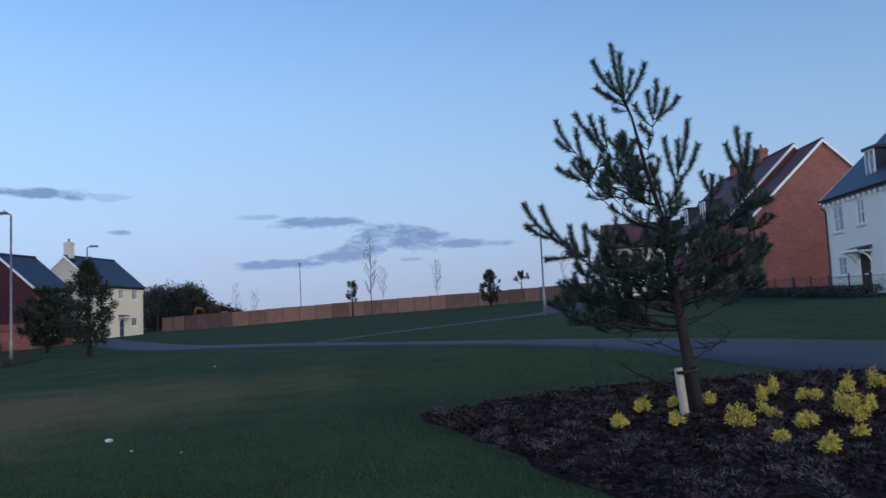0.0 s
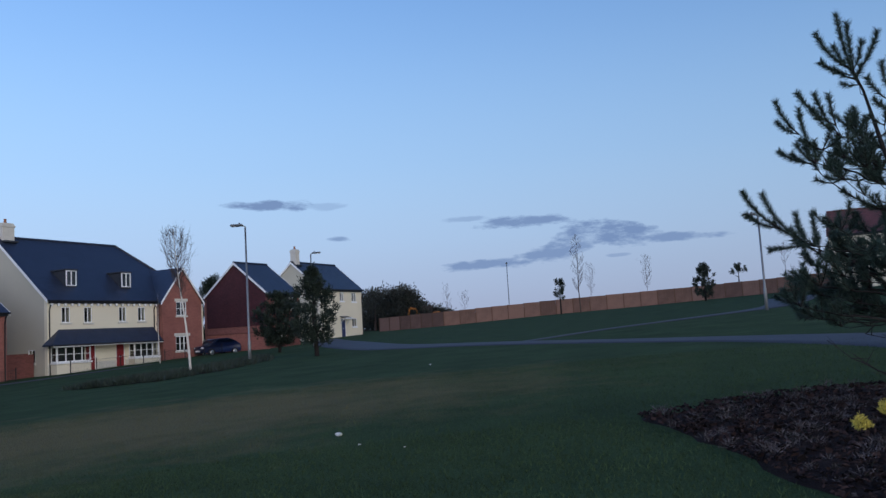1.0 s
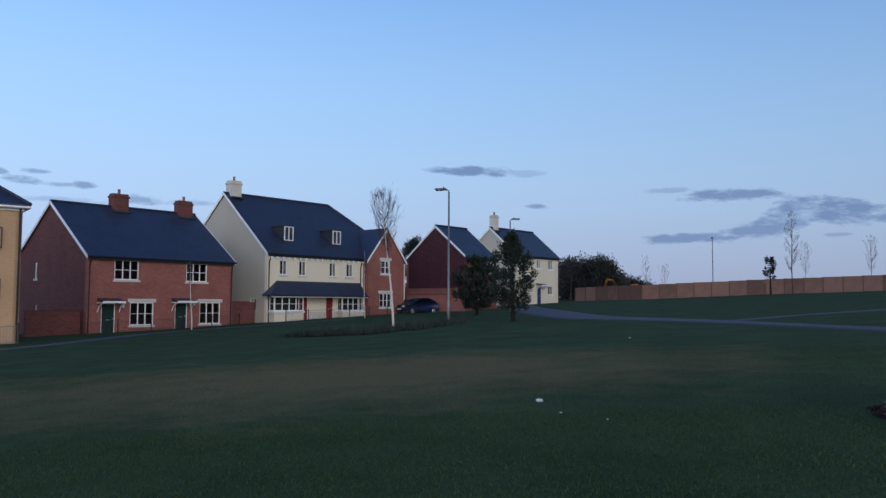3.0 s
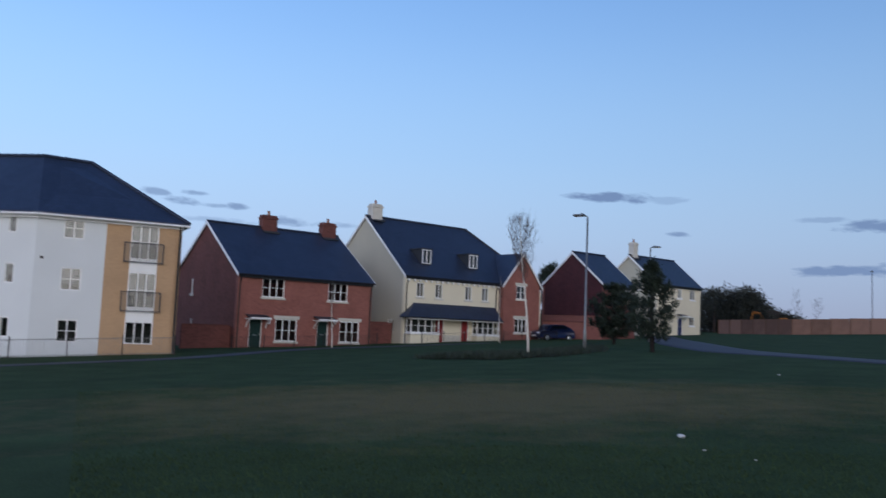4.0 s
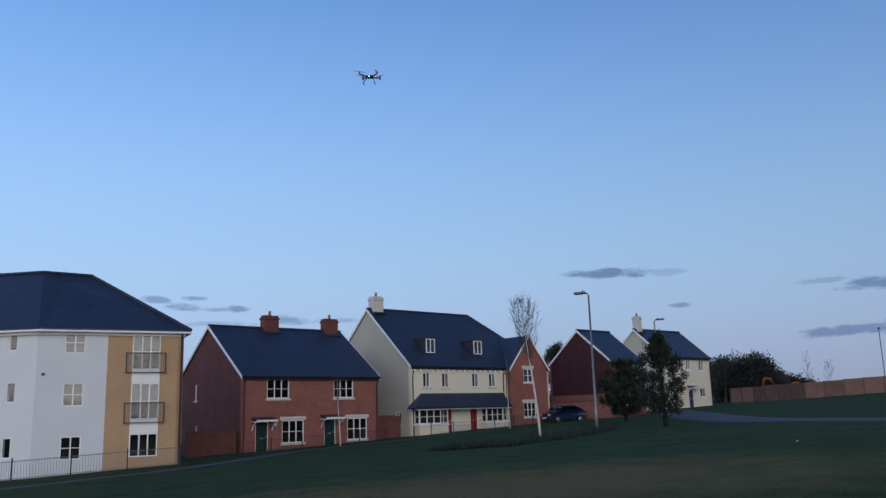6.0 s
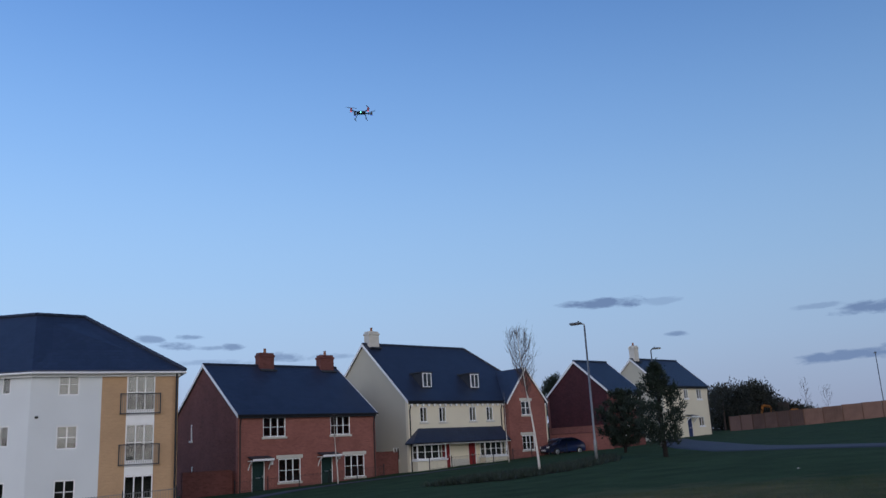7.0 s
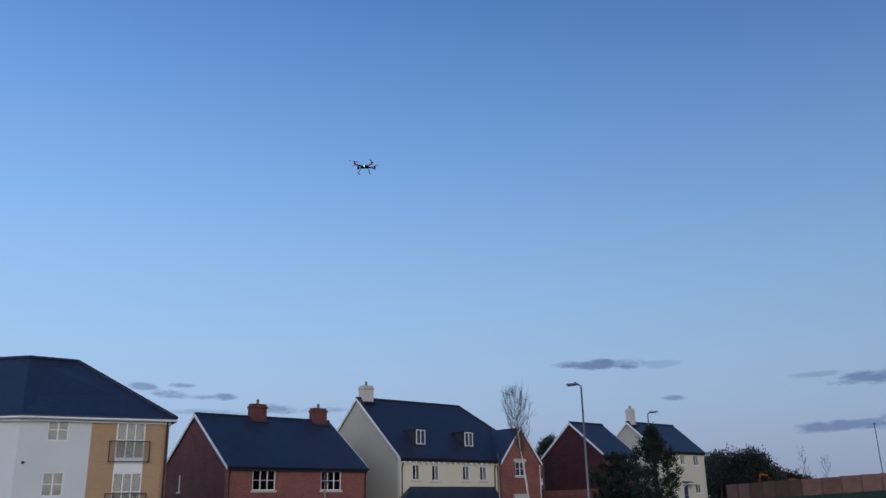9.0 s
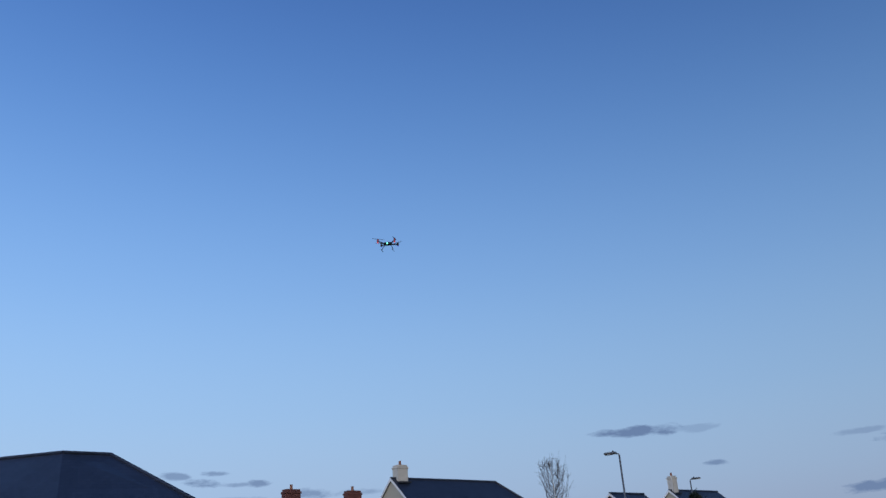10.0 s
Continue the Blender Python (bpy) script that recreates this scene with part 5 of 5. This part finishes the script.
def off(m, x, y):
    v = m @ Vector((x, y, 0))
    return (v.x, v.y)


RH, CH = pose(-44.07, 36.15, 0, 0, 0, HA), pose(-40.99, 49.8, 0, 0, 0, HA)
railing("metal_railing", "low pale metal railing in front of the white flats", off(FL, -6.0, -2.0), off(FL, 5.2, -2.0), 0.95, "galv")
railing("metal_railing", "low pale metal railing in front of the flats", off(FL, 5.2, -2.0), off(FR, 6.7, -1.9), 0.95, "galv")
railing("metal_railing", "low black metal railing in front of brick houses", off(RH, -1.0, -1.6), off(RH, 10.4, -1.6), 0.75, "black")
railing("metal_railing", "low black metal railing in front of the cream house", off(CH, 0.0, -2.3), off(CH, 15.0, -2.3), 0.8, "black")
railing("metal_railing", "low black metal railing before the higher houses", (19.6, 46.4), (19.0, 57.5), 1.0, "black")
railing("metal_railing", "low black metal railing before the white house", (19.7, 36.0), (19.6, 46.2), 1.0, "black")


def garden_wall(label, m, w, hgt, material):
    t = thing("garden_wall", m, label, "wall")
    part("wall", boxes([(0, 0, -1.0, w, 0.22, hgt)]), M[material], t)
    for i in range(int(w / 0.46)):
        part("coping", boxes([(i * 0.46, -0.03, hgt + 0.002, i * 0.46 + 0.45, 0.25, hgt + 0.07)], None, 0.008), M["stone" if material == "brick_yellow" else "brick_dark"], t)


garden_wall("red brick garden wall between two houses", pose(-41.75 - 0.0, 46.5, 0.0, 0, 0, HA) @ pose(0.02, 1.2, 0), 3.2, 1.75, "brick_dark")
garden_wall("red brick garden wall beside the flats", pose(-44.07, 36.15, -0.4, 0, 0, HA) @ pose(-3.4, 0.7, 0), 3.38, 1.5, "brick_dark")
garden_wall("red brick garden wall in front of tile-hung house", pose(-32.8, 67.5, 1.0, 0, 0, HA) @ pose(-0.5, -0.4, 0) @ pose(0, 0, 0, 0, 0, 102), 6.0, 1.5, "brick")


def car():
    p = polar(29.35, 74)
    t = thing("parked_car", pose(p.x, p.y, p.z - 0.15, 0, 0, 68), "dark blue hatchback parked beside the tile-hung house", "car")
    prof = [(-1.95, 0.3), (-1.98, 0.62), (-1.9, 0.82), (-1.05, 0.95), (-0.45, 1.42), (0.75, 1.47), (1.55, 1.2), (1.88, 0.92), (1.95, 0.6), (1.92, 0.3)]
    bm = bmesh.new()
    rows_ = []
    for y, s, dz in ((-0.82, 0.97, 0), (-0.86, 1.0, 0), (0.86, 1.0, 0), (0.82, 0.97, 0)):
        rows_.append([bm.verts.new((x * s, y * (0.8 if z > 1.1 else 1.0), z)) for x, z in prof])
    for a, b in zip(rows_, rows_[1:]):
        for i in range(len(prof)):
            j = (i + 1) % len(prof)
            bm.faces.new((a[i], a[j], b[j], b[i]))
    bm.faces.new(rows_[0]), bm.faces.new(rows_[-1])
    bmesh.ops.bevel(bm, geom=[e for e in bm.edges], offset=0.03, segments=2, affect="EDGES")
    body = part("body", bm, M["car_paint"], t, smooth=True)
    part("windscreen", boxes([(-0.96, -0.62, 1.0, -0.62, 0.62, 1.3)], pose(0.02, 0, 0.06), 0.03), M["glass"], t)
    for y in (-0.74, 0.74):
        part("side_window", boxes([(-0.6, y - 0.012, 1.0, 1.2, y + 0.012, 1.32)], None, 0.01), M["glass"], t)
    for x in (-1.22, 1.2):
        for y in (-0.84, 0.84):
            bm = bmesh.new()
            tube(bm, [(x, y - 0.1, 0.31), (x, y + 0.1, 0.31)], 0.31, 20)
            wh_ = part("wheel", bm, M["rubber"], t)
            bm = bmesh.new()
            s = 1 if y > 0 else -1
            tube(bm, [(x, y + s * 0.1, 0.31), (x, y + s * 0.115, 0.31)], [0.2, 0.17], 16)
            part("rim", bm, M["chrome"], wh_)
    for y in (-0.6, 0.6):
        part("headlight", boxes([(-1.99, y - 0.18, 0.66, -1.87, y + 0.18, 0.8)], None, 0.03), M["white"], t)
        part("rear_light", boxes([(1.86, y - 0.14, 0.75, 1.95, y + 0.14, 0.98)], None, 0.02), M["pink"], t)
    part("number_plate", boxes([(-2.0, -0.26, 0.42, -1.965, 0.26, 0.53)]), M["white"], t)


car()


def digger():
    p = polar(15.75, 112)
    t = thing("excavator", pose(p.x, p.y, p.z, 0, 0, 16), "orange excavator standing behind the timber fence", "excavator")
    part("cab", boxes([(0.2, -0.7, 0.9, 1.6, 0.7, 2.75)], None, 0.08), M["timber_dark"], t, "dark glazed cab")
    part("engine_cover", boxes([(1.65, -0.9, 0.9, 2.6, 0.9, 1.9)], None, 0.1), M["digger"], t)
    part("turntable", boxes([(0, -0.9, 0.6, 2.6, 0.9, 0.89)], None, 0.04), M["black"], t)
    for y in (-1.0, 0.65):
        part("track", boxes([(-0.4, y, -0.05, 2.7, y + 0.4, 0.58)], None, 0.2), M["rubber"], t)
    bm = bmesh.new()
    tube(bm, [(0.0, -0.3, 1.1), (-0.7, -0.3, 2.4), (-1.4, -0.3, 2.5)], [0.2, 0.18, 0.15], 4)
    boom = part("boom", bm, M["digger"], t, "orange boom")
    bm = bmesh.new()
    tube(bm, [(-1.35, -0.3, 2.6), (-1.75, -0.3, 1.2)], [0.15, 0.12], 4)
    part("dipper", bm, M["digger"], boom)
    part("bucket", boxes([(-2.1, -0.65, 0.7, -1.5, 0.05, 1.25)], None, 0.1), M["lead"], boom)


digger()


# ---- drone ----
def drone():
    p = Vector((0.0, 0, 1.6)) + polar(41.95, 15.0, 0) + Vector((0, 0, 15 * math.tan(radians(23.05))))
    t = thing("drone", pose(p.x, p.y, p.z, 6, 4, 30), "dark quadcopter drone hovering with small lights", "drone")
    part("body", boxes([(-0.08, -0.05, -0.025, 0.08, 0.05, 0.03)], None, 0.02), M["black"], t)
    part("status_light", boxes([(-0.012, -0.062, -0.01, 0.012, -0.051, 0.01)], None, 0.004), M["led_green"], t)
    for i, (sx_, sy_) in enumerate(((-1, -1), (1, -1), (1, 1), (-1, 1))):
        bm = bmesh.new()
        e = Vector((sx_ * 0.165, sy_ * 0.15, 0.02))
        tube(bm, [(sx_ * 0.06, sy_ * 0.04, 0), e], [0.014, 0.011], 8)
        arm = part("arm", bm, M["black"], t)
        bm = bmesh.new()
        tube(bm, [e + Vector((0, 0, -0.025)), e + Vector((0, 0, 0.035))], [0.02, 0.017], 10)
        part("motor", bm, M["pink"] if sy_ < 0 else M["black"], arm)
        a = 0.5 + i
        d = Vector((math.cos(a), math.sin(a), 0)) * 0.115
        n_ = Vector((-d.y, d.x, 0)).normalized() * 0.012
        bm = bmesh.new()
        slab(bm, [e + Vector((0, 0, 0.045)) + q for q in (d + n_ * 0.5, d - n_ * 0.5, -n_, -d - n_ * 0.5, -d + n_ * 0.5, n_)], 0.003)
        part("propeller", bm, M["black"], arm)
        part("arm_light", boxes([(e.x - 0.01, e.y - 0.01, e.z - 0.04, e.x + 0.01, e.y + 0.01, e.z - 0.026)]), M["led_red"] if sy_ < 0 else M["led_blue"], arm)
    for s in (-1, 1):
        bm = bmesh.new()
        tube(bm, [(s * 0.05, 0, -0.02), (s * 0.085, -0.01, -0.06), (s * 0.11, -0.03, -0.13)], 0.007, 6)
        part("landing_leg", bm, M["black"], t)
        bm = bmesh.new()
        tube(bm, [(s * 0.11, -0.1, -0.135), (s * 0.11, 0.06, -0.135)], 0.007, 6)
        part("skid", bm, M["black"], t)


M["led_green"] = glow_mat("green_led", (0.2, 1.0, 0.75), 3.0)
M["led_red"] = glow_mat("red_led", (1.0, 0.15, 0.2), 0.6)
M["led_blue"] = glow_mat("blue_led", (0.15, 0.25, 1.0), 0.6)
drone()

# ---- flower bed planting ----
def inside(p, poly):
    x, y, c = p[0], p[1], False
    for (x0, y0), (x1, y1) in zip(poly, poly[1:] + poly[:1]):
        if (y0 > y) != (y1 > y) and x < (x1 - x0) * (y - y0) / (y1 - y0) + x0:
            c = not c
    return c


def shrub(b, r, w, tall, seed):
    """Thin stems that fan out of one base, each with small leaves along its upper part."""
    p = near(b, r)
    t = thing("golden_shrub", pose(p.x, p.y, p.z + 0.04), "small golden yellow evergreen shrub in bark mulch", "shrub", "golden shrubs")
    rnd, nr = random.Random(seed), np.random.default_rng(seed)
    wood = bmesh.new()
    P, D, L = [], [], []
    lobes = [(rnd.uniform(0, 6.28), rnd.uniform(0.45, 1.0)) for _ in range(5)]
    for k in range(int(16 + 85 * w)):
        a, high = lobes[k % 5]
        a += rnd.gauss(0, 0.36)
        f = rnd.random() ** 0.5
        e = Vector((math.cos(a) * w * 0.46 * f, math.sin(a) * w * 0.46 * f, max(0.05, tall * high * (1.05 - 0.5 * f * f) * rnd.uniform(0.6, 1.0))))
        m_ = Vector((e.x * 0.45, e.y * 0.45, e.z * 0.6))
        tube(wood, [(0, 0, -0.05), m_, e], [0.005, 0.004, 0.002], 4, cap=False)
        for _ in range(32):
            q = Vector((rnd.gauss(0, 1), rnd.gauss(0, 1), rnd.gauss(0, 1)))
            P.append(m_.lerp(e, rnd.uniform(0.1, 1.05)) + q * 0.011), D.append(q + Vector((0, 0, 0.7))), L.append(rnd.uniform(0.014, 0.032))
    part("stems", wood, M["twig"], t)
    blades("leaves", P, D, L, 0.013, M["yellow_leaf"], t, "", nr, "stuff")


SHRUBS = ((-11.09, 8.9, 0.27, 0.21), (-12.8, 9.83, 0.2, 0.21), (-14.76, 10.1, 0.18, 0.17), (-14.91, 8.92, 0.19, 0.16), (-16.99, 10.2, 0.2, 0.17), (-18.81, 8.55, 0.37, 0.3), (-20.19, 10.28, 0.17, 0.2),
          (-20.91, 10.75, 0.23, 0.25), (-20.26, 9.39, 0.19, 0.16), (-20.97, 9.21, 0.17, 0.12), (-21.23, 7.96, 0.16, 0.16), (-23.02, 10.29, 0.32, 0.22), (-22.81, 8.6, 0.27, 0.19),
          (-23.92, 7.52, 0.21, 0.19), (-25.17, 10.87, 0.23, 0.29), (-24.73, 9.11, 0.3, 0.36), (-25.63, 8.87, 0.35, 0.38), (-26.65, 9.41, 0.22, 0.28), (-25.68, 8.17, 0.19, 0.16), (-26.85, 11.24, 0.26, 0.24))
for i, (b, r, w, tall) in enumerate(SHRUBS):
    shrub(b, r, w * 0.92, tall * 1.1, 100 + i)

rnd, nr = random.Random(71), np.random.default_rng(71)
P, D, L, W_ = [], [], [], []
chips = bmesh.new()
xs = [p[0] for p in BED]
ys = [p[1] for p in BED]
count = 0
while count < 620:
    p = (rnd.uniform(min(xs), max(xs)), rnd.uniform(min(ys), max(ys)))
    if not inside(p, BED):
        continue
    count += 1
    z = ground(*p) + 0.04
    big = rnd.uniform(0.35, 1.1) ** 1.3
    for _ in range(72):
        a, f = rnd.uniform(0, 6.283), rnd.random()
        P.append((p[0] + math.cos(a) * 0.1 * f * big, p[1] + math.sin(a) * 0.1 * f * big, z + 0.09 * big * rnd.random()))
        D.append((math.cos(a) * 0.7 + rnd.gauss(0, 0.5), math.sin(a) * 0.7 + rnd.gauss(0, 0.5), rnd.uniform(0.3, 1.0))), L.append(rnd.uniform(0.02, 0.075) * big), W_.append(rnd.uniform(0.005, 0.012))
plants = blades("dormant_plants", P, D, L, np.array(W_), M["dead_plant"], None, "", nr)
tagged(plants, "grey-brown dormant perennials scattered over bark mulch", "plants", kind="stuff")
V, F = [], []
for _ in range(24000):
    p = (rnd.uniform(min(xs), max(xs)), rnd.uniform(min(ys), max(ys)))
    if not inside(p, BED):
        continue
    z = ground(*p) + 0.05 + rnd.uniform(0.0, 0.035)
    a, l, w = rnd.uniform(0, 3.14), rnd.uniform(0.008, 0.04), rnd.uniform(0.005, 0.015)
    c, s = math.cos(a), math.sin(a)
    i = len(V)
    t1, t2 = rnd.gauss(0, 0.012), rnd.gauss(0, 0.012)
    V += [(p[0] - c * l - s * w, p[1] - s * l + c * w, z + t1), (p[0] + c * l - s * w, p[1] + s * l + c * w, z + t2), (p[0] + c * l + s * w, p[1] + s * l - c * w, z - t1), (p[0] - c * l + s * w, p[1] - s * l - c * w, z - t2), (p[0], p[1], z + 0.012)]
    F += [(i, i + 1, i + 4), (i + 1, i + 2, i + 4), (i + 2, i + 3, i + 4), (i + 3, i, i + 4)]
me = bpy.data.meshes.new("bark_chips")
me.from_pydata(V, [], F)
me.materials.append(M["bark_chip"])
tagged(new("bark_chips", me), "loose dark bark chips covering the flower bed", "mulch", kind="stuff")


# low dark ground cover in the bed round the birch
P, D, L = [], [], []
xs, ys = [p[0] for p in BED2], [p[1] for p in BED2]
while len(P) < 14000:
    p = (rnd.uniform(min(xs), max(xs)), rnd.uniform(min(ys), max(ys)))
    if not inside(p, BED2):
        continue
    z, big = ground(*p) + 0.03, rnd.uniform(0.5, 1.3)
    for _ in range(20):
        q = (rnd.gauss(0, 0.16), rnd.gauss(0, 0.16))
        P.append((p[0] + q[0] * big, p[1] + q[1] * big, z)), D.append((q[0] * 2, q[1] * 2, rnd.uniform(0.5, 1.2))), L.append(rnd.uniform(0.1, 0.34) * big)
tagged(blades("ground_cover", P, D, L, 0.05, M["leaf_dark"], None, "", nr), "low dark ground cover round the birch", "plants", kind="stuff")


# ---- lawn blades and litter ----
def lawn(n, r0, r1, b0, b1, tall, seed):
    g = np.random.default_rng(seed)
    r = np.sqrt(g.uniform(r0 * r0, r1 * r1, n))
    a = np.radians(g.uniform(b0, b1, n))
    P, keep = [], []
    for x, y in zip(-np.sin(a) * r, np.cos(a) * r):
        if not inside((x, y), BED):
            P.append((x, y, ground(x, y) - 0.005))
    m_ = len(P)
    D = np.c_[g.normal(0, 0.5, (m_, 2)), np.ones(m_)]
    ob = blades("grass_blades", P, D, g.uniform(0.5, 1.3, m_) * tall, g.uniform(0.006, 0.014, m_), M["blade"], None, "", g)
    tagged(ob, "short uneven winter grass blades on the lawn", "grass", kind="stuff")


lawn(90000, 4.5, 11, -34, 60, 0.04, 81)
lawn(90000, 11, 22, -34, 60, 0.05, 82)


def litter(b, r, s, seed):
    rnd = random.Random(seed)
    p = near(b, r)
    bm = bmesh.new()
    bmesh.ops.create_icosphere(bm, subdivisions=2, radius=s)
    for v in bm.verts:
        v.co = Vector((v.co.x * 1.3, v.co.y, v.co.z * 0.55)) * (1 + rnd.uniform(-0.3, 0.25))
    ob = tagged(link("litter", bm, M["litter"]), "crumpled scrap of white paper on the lawn", "litter", "litter on the lawn")
    ob.matrix_basis = pose(p.x, p.y, p.z + s * 0.45, 0, 0, rnd.uniform(0, 360))


for i, (b, r, s) in enumerate(((22.0, 12.05, 0.05), (20.7, 10.92, 0.016), (15.5, 26.2, 0.03), (17.7, 10.3, 0.012))):
    litter(b, r, s, i)


# ---- low hedge in front of the higher houses ----
rnd, nr = random.Random(91), np.random.default_rng(91)
P, D, L = [], [], []
hedge = thing("hedge", pose(0, 0, 0), "low dark clipped hedge along the higher houses", "hedge")
stems = bmesh.new()
for k in range(150):
    y = 36 + 22 * k / 150
    x = 18.9 + rnd.uniform(-0.25, 0.25)
    z = ground(x, y)
    tube(stems, [(x, y, z - 0.05), (x + rnd.uniform(-0.1, 0.1), y, z + 0.4)], [0.015, 0.005], 4, cap=False)
    for _ in range(70):
        q = Vector((rnd.gauss(0, 0.18), rnd.gauss(0, 0.14), rnd.uniform(0.05, 0.55)))
        P.append((x + q.x, y + q.y, z + q.z)), D.append((rnd.gauss(0, 1), rnd.gauss(0, 1), rnd.gauss(0.4, 1))), L.append(rnd.uniform(0.06, 0.13))
tagged(part("stem_wood", stems, M["twig"], hedge), kind="stuff")
blades("foliage", P, D, L, 0.07, M["leaf_dark"], hedge, "", nr, "stuff")
